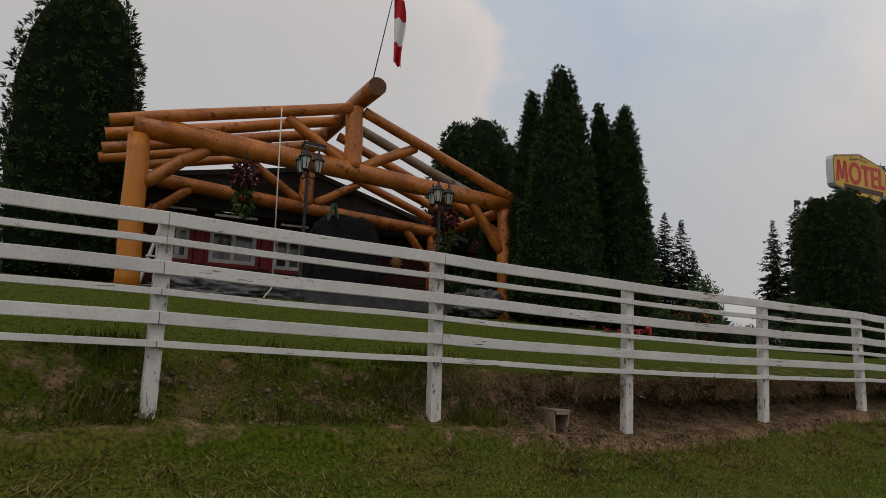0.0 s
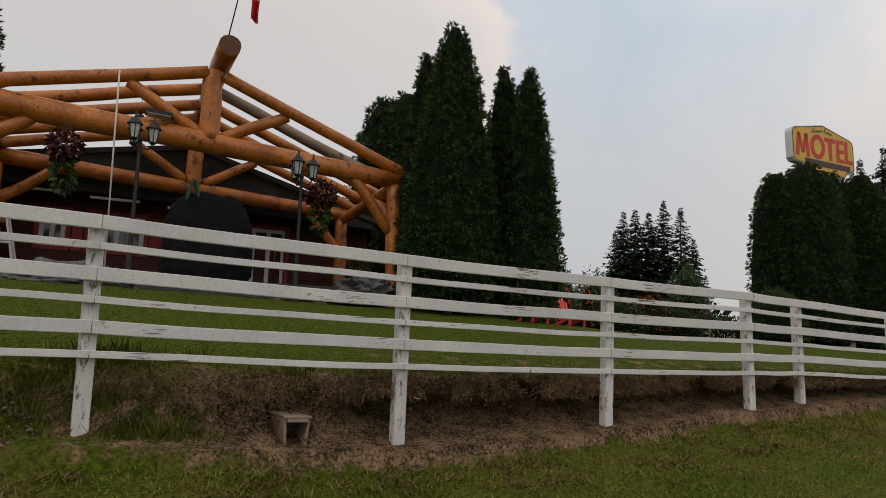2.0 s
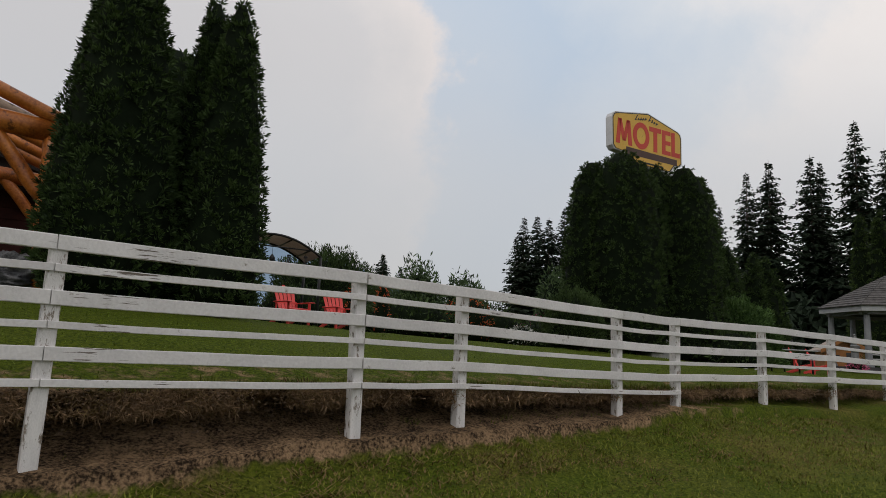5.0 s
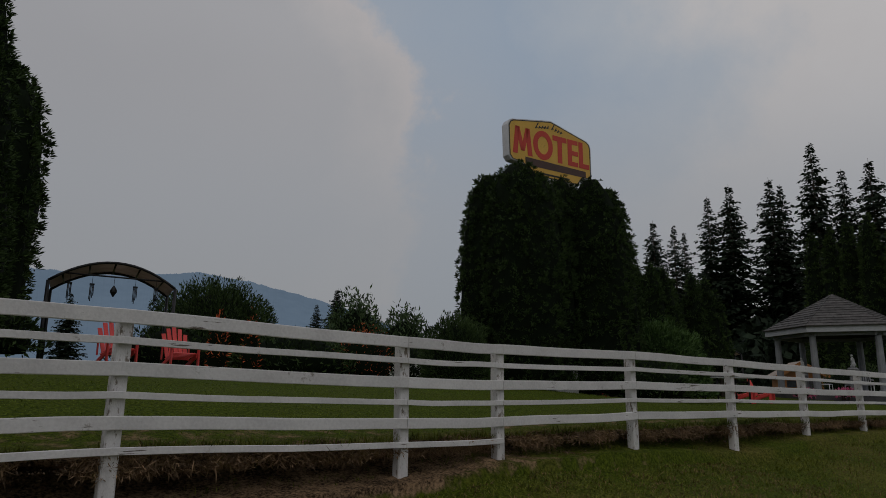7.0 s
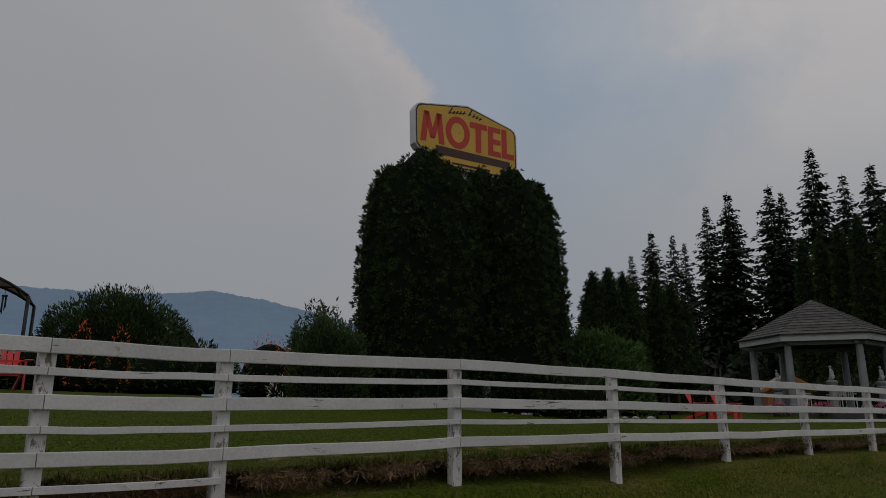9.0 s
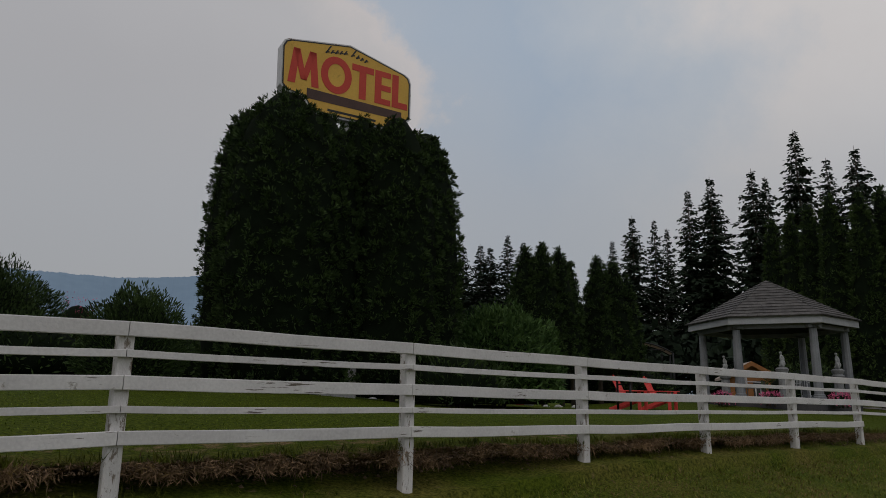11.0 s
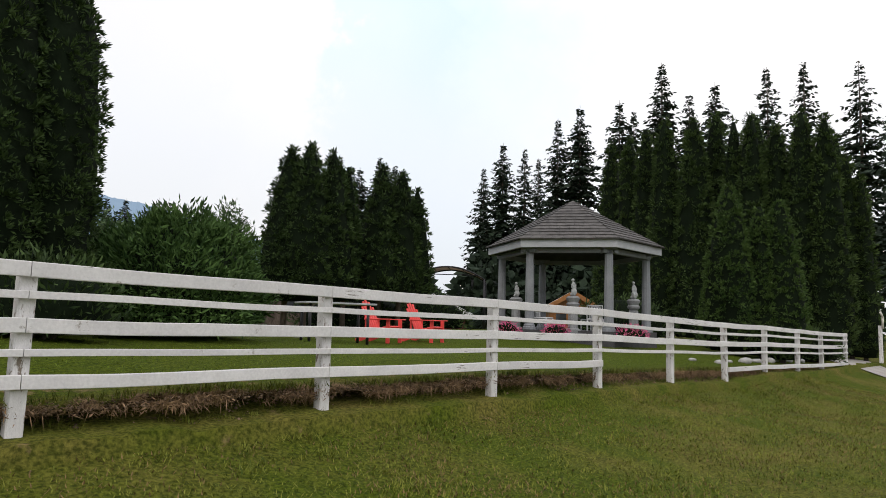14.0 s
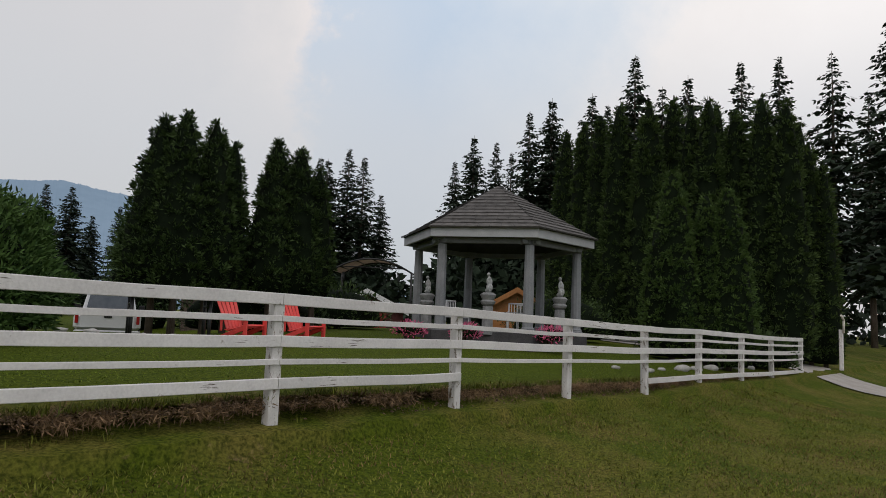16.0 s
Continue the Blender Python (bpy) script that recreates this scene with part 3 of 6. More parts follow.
p = strewn(240000, -4, 38, -4.4, -0.1, tufty)
blades("verge_grass", p, np.random.uniform(0.012, 0.044, len(p)), np.random.uniform(0.003, 0.006, len(p)), 1.6, M_BLADE, "short green grass on the verge before the fence")
p = strewn(140000, -4, 38, -4.4, -0.1, lambda a, b: 0.9 * max(0.0, noise.noise((a * 0.7 + 9, b * 0.9, 2.0)) + 0.25))
blades("dry_verge_grass", p, np.random.uniform(0.015, 0.048, len(p)), np.random.uniform(0.003, 0.0055, len(p)), 1.6, M_DRYGRASS, "dry yellowed grass in patches on the verge")
p = strewn(90000, -6, 40, 0.35, 6.0, lambda a, b: 1.0 - 0.12 * b)
blades("lawn_grass", p, np.random.uniform(0.010, 0.026, len(p)), np.random.uniform(0.003, 0.006, len(p)), 1.8, M_LAWN, "mown green lawn grass behind the fence")


# weeds in tufts, straw, roots and clods on the bank
def bank_point(s, f):
    """A place on the bank's face: f from its foot (0) to the lawn's lip (1)."""
    w = worn(s)
    d = (0.55 * f) * (1 - w) + (0.05 + 0.42 * math.sin(math.pi * min(1.0, f * 1.25)) * (f < 0.8) + 0.08 * (f >= 0.8)) * w
    z0, z1 = verge_base(s), ground_z(s, 0.45)
    x, y = plan(s, d)
    return x, y, z0 + (z1 - z0) * f


def lip_point(s, f):
    """A place on the ragged outer face of the overhanging turf."""
    f = max(f, 0.66 + 0.14 * noise.noise((s * 2.3, 4.0, 0.0)))
    z0, z1 = verge_base(s), ground_z(s, 0.45)
    x, y = plan(s, random.uniform(-0.07, 0.06) + 0.12 * (1 - worn(s)))
    return x, y, z0 + (z1 - z0) * f


def ragged(s0, s1, n, thin=0.55):
    """Places along the bank, bunched unevenly and thinning out beyond the washed-out stretch."""
    out = []
    while len(out) < n:
        s = random.uniform(s0, s1)
        if random.random() < (0.5 + 1.3 * noise.noise((s * 1.9, 7.0, 0.0))) * (1 - thin * smooth(10, 17, s)):
            out.append(s)
    return out


def tufts(name, spots, count, low, high, width, spread, lean, material, label, hang=False):
    """Clumps of blades that spring from one root each."""
    pts, tall = [], []
    for x, y, z in spots:
        k = random.randint(count // 2, count)
        big = random.uniform(0.5, 1.2)
        for _ in range(k):
            pts.append((x + random.gauss(0, spread * big), y + random.gauss(0, spread * big), z - 0.01 + (random.uniform(-0.03, 0.03) if hang else 0.0)))
            tall.append(random.uniform(low, high) * big)
    blades(name, np.array(pts), np.array(tall), np.random.uniform(0.6, 1.3, len(pts)) * width, lean, material, label, hang)


def spots_on(n, s0, s1, d0, d1, scale, offset, seed):
    out = []
    while len(out) < n:
        s, d = random.uniform(s0, s1), random.uniform(d0, d1)
        if noise.noise((s * scale, d * scale, seed)) + offset < random.uniform(-0.3, 0.3):
            continue
        if abs(s - 1.56) < 0.2 and -0.25 < d:
            continue
        if -0.3 < d < 0.5:
            out.append(bank_point(s, min(1.0, max(0.0, (d + 0.05) / 0.55))))
        else:
            x, y = plan(s, d)
            out.append((x, y, ground_z(s, d)))
    return out


tufts("slope_weeds", spots_on(560, -5.5, 1.0, -0.3, 0.66, 1.2, -0.02, 3.0), 40, 0.04, 0.19, 0.0046, 0.06, 1.1, M_GRASS, "tall green weeds on the slope under the fence")
tufts("slope_straw", spots_on(800, -5.5, 10.0, -0.9, 0.5, 1.3, 0.02, 9.0), 24, 0.02, 0.075, 0.0055, 0.08, 3.5, M_DRYGRASS, "dry straw lying on the slope under the fence")
tufts("bank_foot_weeds", spots_on(560, 0.5, 39, -0.75, 0.02, 0.9, -0.04, 5.0), 30, 0.02, 0.09, 0.0045, 0.05, 1.2, M_BLADE, "green weeds along the foot of the bank")
tufts("verge_tufts", spots_on(700, -3, 39, -3.8, -0.3, 0.8, 0.0, 6.0), 28, 0.02, 0.065, 0.0045, 0.06, 1.4, M_BLADE, "uneven grass tufts on the verge")
tufts("verge_straw", spots_on(620, 1.9, 17, -1.5, -0.1, 1.1, 0.0, 8.0), 28, 0.012, 0.05, 0.0042, 0.08, 2.2, M_DRYGRASS, "dry brown grass at the foot of the bank")
tufts("lip_weeds", [lip_point(random.uniform(1.5, 40), random.uniform(0.94, 1.0)) for _ in range(600)], 30, 0.02, 0.10, 0.0045, 0.05, 1.2, M_GRASS, "green grass fringe on the edge of the bank")
tufts("hanging_roots", [lip_point(s, random.uniform(0.60, 0.90)) for s in ragged(1.2, 40, 3000) if abs(s - 1.58) > 0.2], 24, 0.025, 0.11, 0.0042, 0.040, 1.5, M_ROOTS, "brown roots and dead grass hanging from the lawn's torn edge", True)
tufts("hanging_straw", [lip_point(s, random.uniform(0.66, 1.0)) for s in ragged(0, 40, 1000, 0.8)], 18, 0.02, 0.09, 0.0034, 0.038, 1.7, M_DRYGRASS, "dry straw hanging over the bank's edge", True)


tufts("bank_weeds", [bank_point(random.uniform(9, 40), random.uniform(0.0, 0.95)) for _ in range(700)], 26, 0.03, 0.10, 0.0045, 0.05, 1.6, M_GRASS, "green weeds growing on the bank's face")


def clods(n):
    """Crumbs of earth and small stones on the washed-out face and at its foot."""
    rng = random.Random(12)
    verts, faces = [], []
    shape = [(1, 0, 0), (-1, 0, 0), (0, 1, 0), (0, -1, 0), (0, 0, 1), (0, 0, -1)]
    tris = [(0, 2, 4), (2, 1, 4), (1, 3, 4), (3, 0, 4), (2, 0, 5), (1, 2, 5), (3, 1, 5), (0, 3, 5)]
    for _ in range(n):
        s = rng.uniform(-4, 39)
        if rng.random() < 0.88:
            x, y, z = bank_point(s, rng.uniform(0.0, 0.72))
            x, y = x + UY * 0.09, y - UX * 0.09
        else:
            d = -abs(rng.gauss(0, 0.12))
            x, y = plan(s, d)
            z = ground_z(s, d)
        r = rng.uniform(0.004, 0.013) * (2.4 if rng.random() < 0.1 else 1.0)
        if rng.random() < 0.2:
            x, y, z = lip_point(rng.uniform(1.3, 26), 0.66 + 0.3 * rng.random() ** 2)
            r = rng.uniform(0.004, 0.014)
        k = len(verts)
        for a, b_, c in shape:
            verts.append((x + a * r * rng.uniform(0.7, 1.4), y + b_ * r * rng.uniform(0.7, 1.4), z + c * r * rng.uniform(0.5, 1.1)))
        faces += [(k + p_, k + q_, k + r_) for p_, q_, r_ in tris]
    me = bpy.data.meshes.new("clods")
    me.from_pydata(verts, [], faces)
    me.polygons.foreach_set("use_smooth", np.ones(len(me.polygons), dtype=bool))
    tagged(link_mesh("earth_clods", me, M_CLOD), "brown earth crumbs and small stones on the bank", "earth", kind="stuff")


clods(16000)


# ---- distance ----
def build_mountain():
    az = np.radians(np.arange(-110, 46, 0.07))
    knots_a, knots_e = (-110, -60, -40, -26, -20, -16, -13, -9, -4, 0, 5, 11, 20, 46), (7, 8.6, 9.0, 8.45, 8.4, 8.8, 9.1, 8.5, 7.5, 6.3, 4.2, 2.4, 1.6, 1.4)
    rows = 9
    verts, faces = [], []
    for i, a in enumerate(az):
        e = np.interp(math.degrees(a), knots_a, knots_e) + 0.12 * noise.noise((a * 9, 0, 0)) + 0.10 * noise.noise((a * 60, 3, 0)) + 0.17 * abs(noise.noise((a * 420, 5, 0)))
        for j in range(rows):
            f = j / (rows - 1)
            r = 1500 + 900 * f
            h = 2400 * math.tan(math.radians(e)) * f ** 1.2 * (1 + 0.12 * (1 - f) * noise.noise((a * 14, f * 3, 1))) - 3 * (1 - f)
            verts.append((r * math.sin(a), r * math.cos(a), h))
    for i in range(len(az) - 1):
        for j in range(rows - 1):
            k = i * rows + j
            faces.append((k, k + rows, k + rows + 1, k + 1))
    me = bpy.data.meshes.new("mountain")
    me.from_pydata(verts, [], faces)
    me.polygons.foreach_set("use_smooth", np.ones(len(me.polygons), dtype=bool))
    # the ridge's haze sits in its glowing blue material
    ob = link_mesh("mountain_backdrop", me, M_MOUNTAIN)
    tagged(ob, "forested mountain ridge across the valley, blue haze painted in", "mountain", kind="structure")


build_mountain()


# ---- where the trees stand: x, y, height of the top (and radius) ----
FAR_SPRUCES = [(25.2, 96.4, 18.23), (25.6, 93.3, 20.41), (28.7, 98.7, 21.83), (29.1, 93.4, 20.50), (31.9, 95.7, 22.59), (33.4, 93.2, 21.12), (36.3, 96.4, 17.31)]
RIGHT_SPRUCES = [(42.7, 85.8, 20.02), (43.1, 80.4, 21.69), (45.7, 80.5, 21.27), (49.5, 85.5, 21.70), (47.0, 74.6, 23.19), (48.6, 72.8, 24.20), (51.1, 69.3, 23.95), (55.4, 73.8, 24.75), (52.9, 64.8, 26.33), (54.3, 62.7, 22.87), (54.2, 59.0, 22.63), (58.0, 57.3, 23.77), (62.8, 58.4, 25.30), (53.2, 44.0, 18.76), (64.2, 51.2, 20.17), (49.7, 37.3, 17.53)]
SMALL_SPRUCES = [(6.5, 73.5, 11.47), (7.3, 77.8, 9.71), (8.7, 82.1, 11.23), (6.6, 66.0, 10.26), (5.2, 61.9, 8.46), (-17.6, 70.6, 10.09)]
HEDGE = [(33.6, 39.5, 10.06, 1.1), (33.8, 38.3, 10.11, 1.1), (33.9, 37.1, 10.16, 1.1), (34.0, 35.8, 10.18, 1.25), (34.6, 34.7, 10.02, 1.3), (35.7, 34.8, 10.35, 1.2), (35.7, 33.7, 9.71, 1.0), (35.9, 33.0, 9.80, 1.15), (37.2, 34.2, 10.19, 1.1), (36.7, 32.6, 9.37, 1.1), (37.2, 31.9, 9.72, 1.2), (37.6, 31.2, 9.34, 1.1), (39.3, 32.4, 9.18, 1.0), (38.8, 31.5, 8.15, 0.9), (39.1, 31.2, 7.48, 0.75)]
FRONT_CEDARS = [(30.9, 28.0, 5.90, 0.85), (31.7, 27.7, 5.31, 0.6), (32.2, 27.5, 5.46, 0.75)]
BACK_CEDARS = [(18.55, 28.4, 5.95, 0.78), (19.0, 28.2, 6.05, 0.8), (19.6, 28.45, 5.95, 0.75), (20.0, 28.7, 5.65, 0.5), (20.95, 29.0, 5.85, 0.75), (21.5, 29.1, 5.75, 0.7), (21.95, 29.2, 5.3, 0.5)]
SIGN_CEDARS = [(11.78, 20.85, 6.62, 0.72), (12.45, 20.45, 6.80, 1.06), (13.05, 20.85, 6.62, 0.78), (14.42, 21.1, 6.72, 0.82), (14.98, 21.75, 6.70, 0.80), (13.72, 21.45, 6.85, 0.75)]
PATIO_CEDARS = [(1.86, 14.4, 7.21, 0.55), (2.42, 13.88, 7.51, 1.01), (3.45, 14.7, 7.03, 0.64), (3.92, 14.4, 6.89, 0.69), (1.2, 15.3, 5.17, 0.45)]
REAR_CEDARS = [(0.4, 20.5, 8.41, 1.0), (1.1, 20.0, 8.44, 1.1), (1.9, 19.4, 7.51, 0.45)]


# ---- trees ----
def cedar_meshes(h, r, taper, size, seed, barrel=False):
    """Meshes of a clipped or columnar cedar standing at the origin: its outline, and tufts of fanned sprays with gaps between them."""
    rng = np.random.default_rng(seed)

    def radius(f, a):
        f = np.clip(f, 0.0, 1.0)
        if barrel:
            body = np.where(f > 0.38, np.maximum(1 - (np.maximum(f - 0.38, 0) / 0.62) ** 2.3, 0.0) ** taper, 1 - 0.16 * ((0.38 - f) / 0.38) ** 2)
        else:
            body = np.minimum(1.0, (f / 0.16) ** 0.45 * 0.45 + 0.55) * np.maximum(1 - f ** 1.3, 0.0) ** taper
        wave = 1 + 0.07 * np.sin(3 * a + seed + 2 * f) + 0.05 * np.sin(5 * a - 2 * seed + 4 * f) + 0.035 * np.sin(9 * a + 15 * f + seed) + 0.03 * np.sin(6 * a - 27 * f + seed)
        return r * body * wave

    gap = size * 2.5
    n = int(min(3400, 2 * math.pi * r * h * 0.75 * 1.9 / gap ** 2))
    f = rng.uniform(0.012, 0.99, n * 3)
    a = rng.uniform(0, 2 * np.pi, n * 3)
    keep = rng.uniform(0, 1.0, n * 3) < radius(f, a) / r + 0.05
    f, a = f[keep][:n], a[keep][:n]
    n, each = len(f), 17
    out = np.stack([np.cos(a), np.sin(a), np.zeros(n)], 1)
    side = np.stack([-np.sin(a), np.cos(a), np.zeros(n)], 1)
    up = np.array([0, 0, 1.0])
    rr = radius(f, a) * rng.uniform(0.86, 1.0, n) - 0.35 * size
    root = out * np.maximum(rr, 0.0)[:, None] + up * (0.12 + f * (h - 0.12))[:, None]
    lead = unit(out * rng.uniform(0.5, 1.1, (n, 1)) + up * (rng.uniform(0.25, 0.9, (n, 1)) + 1.4 * np.maximum(f - 0.8, 0)[:, None]) + side * rng.uniform(-0.45, 0.45, (n, 1)))
    grown = size * rng.uniform(0.75, 1.35, n)
    big = lambda v: np.repeat(v, each, 0)
    m = n * each
    way = unit(big(lead) + rng.normal(size=(m, 3)) * 0.48)
    base = big(root) + way * (big(grown) * rng.uniform(0.1, 0.9, m))[:, None]
    length = big(grown) * rng.uniform(0.7, 1.3, m)
    turn = unit(np.cross(way, rng.normal(size=(m, 3)) + big(out) * 1.2))
    return base, base + way * length[:, None], turn, length * 0.15, radius, unit(np.cross(way, turn)) * (size * 0.12)


def cedar(x, y, top, r, taper=0.5, size=0.11, seed=1, name="cedar_tree", label="dark green columnar cedar tree with dense upright sprays", group="", base=None, foliage=None, lift=0.0, barrel=False):
    z = (z_at(x, y) - 0.05 if base is None else base) + lift
    h = top - z
    ob = thing(name, (x, y, z), label, "tree", group)
    b, t, sd, wd, radius, nrm = cedar_meshes(h, r, taper, size, seed, barrel)
    off = np.array([x, y, z])
    clumps("crown", b + off, t + off, sd, wd, ob, foliage or M_CEDAR, normal=nrm, bend=1.0)
    # solid near-black hull that paints the shade between the tufts
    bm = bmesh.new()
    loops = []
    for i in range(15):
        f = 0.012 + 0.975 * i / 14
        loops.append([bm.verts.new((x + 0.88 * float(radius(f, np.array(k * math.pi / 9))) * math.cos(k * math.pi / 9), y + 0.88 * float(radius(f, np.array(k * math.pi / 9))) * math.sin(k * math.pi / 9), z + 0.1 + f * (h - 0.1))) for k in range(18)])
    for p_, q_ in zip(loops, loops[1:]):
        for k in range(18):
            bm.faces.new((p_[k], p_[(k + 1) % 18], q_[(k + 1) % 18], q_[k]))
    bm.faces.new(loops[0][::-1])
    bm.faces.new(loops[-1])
    part("inner_crown", bm, M_SHADE_CORE, ob, "solid near-black core with the crown's inner shade painted on", smooth=True)
    bm = bmesh.new()
    rod(bm, (x, y, z - lift - 0.1), (x, y, z + 0.5 * h), 0.07 + 0.02 * r, 0.03, 8)
    part("trunk", bm, M_BARK, ob)
    return ob


def spruce(name, h, spread, seed, dense=1.0, label="tall dark spruce tree with drooping branches", bare=0.1):
    """A conifer at the origin: tapered trunk, whorls of drooping limbs, needle sprays with gaps between."""
    rng = np.random.default_rng(seed)
    ob = thing(name, (0, 0, 0), label, "tree", "spruces behind the grounds")
    bm = bmesh.new()
    rod(bm, (0, 0, -0.3), (0, 0, h), 0.011 * h + 0.05, 0.015, 8, rings=5)
    bb, tt, ss, ww = [], [], [], []
    z = bare * h
    while z < h * 0.985:
        f = z / h
        reach = spread * ((1 - f) ** 0.72) * (0.65 + 0.35 * min(1.0, f / 0.2)) * min(1.0, 0.25 + (1 - f) * 6) + 0.10
        count = max(4, int(rng.integers(5, 9) * dense))
        a0 = rng.uniform(0, 6.28)
        for k in range(count):
            a = a0 + 6.283 * k / count + rng.uniform(-0.35, 0.35)
            length = reach * rng.uniform(0.5, 1.15) * (0.35 if rng.random() < 0.08 else 1.0)
            out = np.array([math.cos(a), math.sin(a), 0.0])
            side = np.array([-math.sin(a), math.cos(a), 0.0])
            droop = rng.uniform(-0.1, 0.5) - 0.45 * max(0.0, f - 0.6)
            p0 = np.array([0, 0, z + rng.uniform(-0.35, 0.35)])
            if length > 0.5:
                e = p0 + out * length * 0.8 + np.array([0, 0, -droop * length * 0.7])
                rod(bm, p0, e, 0.012 + 0.008 * length, 0.006, 4, caps=False)
            steps = max(2, int(length / 0.26))
            for i in range(steps):
                g = (i + 0.6) / steps
                c = p0 + out * length * g + np.array([0, 0, -droop * length * g ** 1.4])
                fan = (0.30 + 0.22 * length * (1 - g * 0.6)) * rng.uniform(0.7, 1.2)
                for sgn in (-1, 1):
                    way = unit(out * rng.uniform(0.4, 1.0) + sgn * side * rng.uniform(0.3, 1.0) + np.array([0, 0, rng.uniform(-0.9, 0.15)]))
                    bb.append(c), tt.append(c + way * fan)
                    ss.append(unit(np.cross(way, np.array([0, 0, 1.0]) + 0.6 * rng.normal(size=3)))), ww.append(fan * 0.27)
        z += h * 0.02 * rng.uniform(0.7, 1.3) * (0.6 + 0.5 * (1 - f))
    part("trunk", bm, M_BARK, ob)
    clumps("crown", np.array(bb), np.array(tt), np.array(ss), np.array(ww), ob, M_SPRUCE)
    return ob


def bush(name, x, y, rx, ry, h, n, size, label, foliage, z=None, seed=3, feathery=0.6, category="bush", group="", squat=0.75):
    """A rounded shrub: short stems, a near-black core as painted inner shade, many small shoots with an uneven outline.
    """
    rng = np.random.default_rng(seed)
    z = z_at(x, y) if z is None else z
    ob = thing(name, (x, y, z), label, category, group)
    a, b = rng.uniform(0, 2 * np.pi, n), np.arcsin(rng.uniform(-0.25, 1.0, n))
    d = np.stack([np.cos(a) * np.cos(b), np.sin(a) * np.cos(b), np.sin(b)], 1)
    lump = 1 + 0.07 * np.sin(4 * a + 3 * b + seed) + 0.06 * np.sin(7 * a - 5 * b) + 0.05 * np.sin(11 * b + 2 * a)
    scale = np.array([rx, ry, h * squat])
    c = np.array([x, y, z + h * (1 - squat)])
    base = c + d * scale * (lump * rng.uniform(0.82, 1.0, n))[:, None]
    length = size * rng.uniform(0.5, 1.5, n)
    way = unit(d + np.array([0, 0, 0.5]) + rng.normal(size=(n, 3)) * feathery)
    side = unit(np.cross(way, rng.normal(size=(n, 3))))
    clumps("foliage", base, base + way * length[:, None], side, length * 0.14, ob, foliage)
    # near-black core: the shrub's inner shade is put into its colour
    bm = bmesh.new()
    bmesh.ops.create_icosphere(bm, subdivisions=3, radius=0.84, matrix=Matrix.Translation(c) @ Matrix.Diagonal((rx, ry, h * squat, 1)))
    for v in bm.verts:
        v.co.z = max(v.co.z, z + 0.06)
    part("inner_foliage", bm, M_SHADE_CORE, ob, "solid near-black core with the shrub's inner shade painted on", smooth=True)
    bm = bmesh.new()
    for k in range(5):
        rod(bm, (x + 0.1 * math.cos(k * 1.3), y + 0.1 * math.sin(k * 1.3), z - 0.05), (x + 0.4 * rx * math.cos(k * 1.3), y + 0.4 * ry * math.sin(k * 1.3), z + 0.5 * h), 0.03, 0.015, 6)
    part("stems", bm, M_BARK, ob)
    return ob


for i, (x, y, top, r) in enumerate(PATIO_CEDARS):
    cedar(x, y, top, r, 0.58, 0.066, 11 + i, group="cedars beside the log frame", label="pointed dark green columnar cedar beside the log frame")
for i, (x, y, top, r) in enumerate(SIGN_CEDARS):
    cedar(x, y, top, r, 0.5, 0.066, 31 + i, barrel=True, group="cedars round the sign", label="broad clipped dark cedar crowding round the sign")
cedar(-8.2, 14.3, 9.3, 1.3, 0.42, 0.10, 51, barrel=True, label="broad dense green cedar at the end of the log frame")
for i, (x, y, top, r) in enumerate(REAR_CEDARS):
    cedar(x, y, top, r, 0.45, 0.105, 61 + i, barrel=True, label="rounded green cedar behind the log frame")
for i, (x, y, top, r) in enumerate(BACK_CEDARS):
    cedar(x, y, top, r, 0.72, 0.088, 71 + i, lift=0.75, group="cedars on the back lawn", label="pointed dark green cedar in a clump on the back lawn")
for i, (x, y, top, r) in enumerate(HEDGE):
    cedar(x, y, top + 0.3, r * 0.74, 0.58, 0.125, 81 + i, foliage=M_HEDGE, group="tall cedar hedge", label="tall dark green cedar in a dense hedge row")
for i, (x, y, top, r) in enumerate(FRONT_CEDARS):
    cedar(x, y, top, r, 0.62, 0.075, 101 + i, foliage=M_YOUNG, group="small cedars before the hedge", label="small pointed green cedar before the taller hedge")

kinds = [spruce("spruce_tree", 24.0, 4.6, 5, 1.25), spruce("spruce_tree", 24.0, 3.9, 6, 1.15, bare=0.16), spruce("spruce_tree", 24.0, 5.2, 7, 1.3), spruce("spruce_tree", 24.0, 5.0, 8, 0.75, label="tall open spruce tree with a bare lower trunk", bare=0.22)]
used = [False] * 4
for i, (x, y, top) in enumerate(RIGHT_SPRUCES + FAR_SPRUCES + SMALL_SPRUCES):
    far = i >= len(RIGHT_SPRUCES)
    k = 3 if 13 <= i < 16 else (i * 2 + i // 3) % 3
    z = 0.9
    g = (top - z) / 24.0
    wide = 1.25 if far else 1.0
    m = Matrix.Translation((x, y, z)) @ Matrix.Rotation(i * 1.7, 4, "Z") @ Matrix.Diagonal((g * wide, g * wide, g, 1))
    if used[k]:
        copy_thing(kinds[k], m @ Matrix.Diagonal([1 / q for q in kinds[k].scale] + [1]))
    else:
        used[k] = True
        kinds[k].matrix_basis = m

bush("globe_shrub", 4.6, 26.3, 1.95, 1.9, 2.78, 30000, 0.10, "large rounded green shrub clipped to a globe", M_CEDAR, seed=4, feathery=0.45)
bush("globe_shrub", 10.77, 18.95, 0.70, 0.66, 2.98 - z_at(10.77, 18.95), 14000, 0.06, "low rounded dark green shrub", M_CEDAR, seed=5, feathery=0.35)
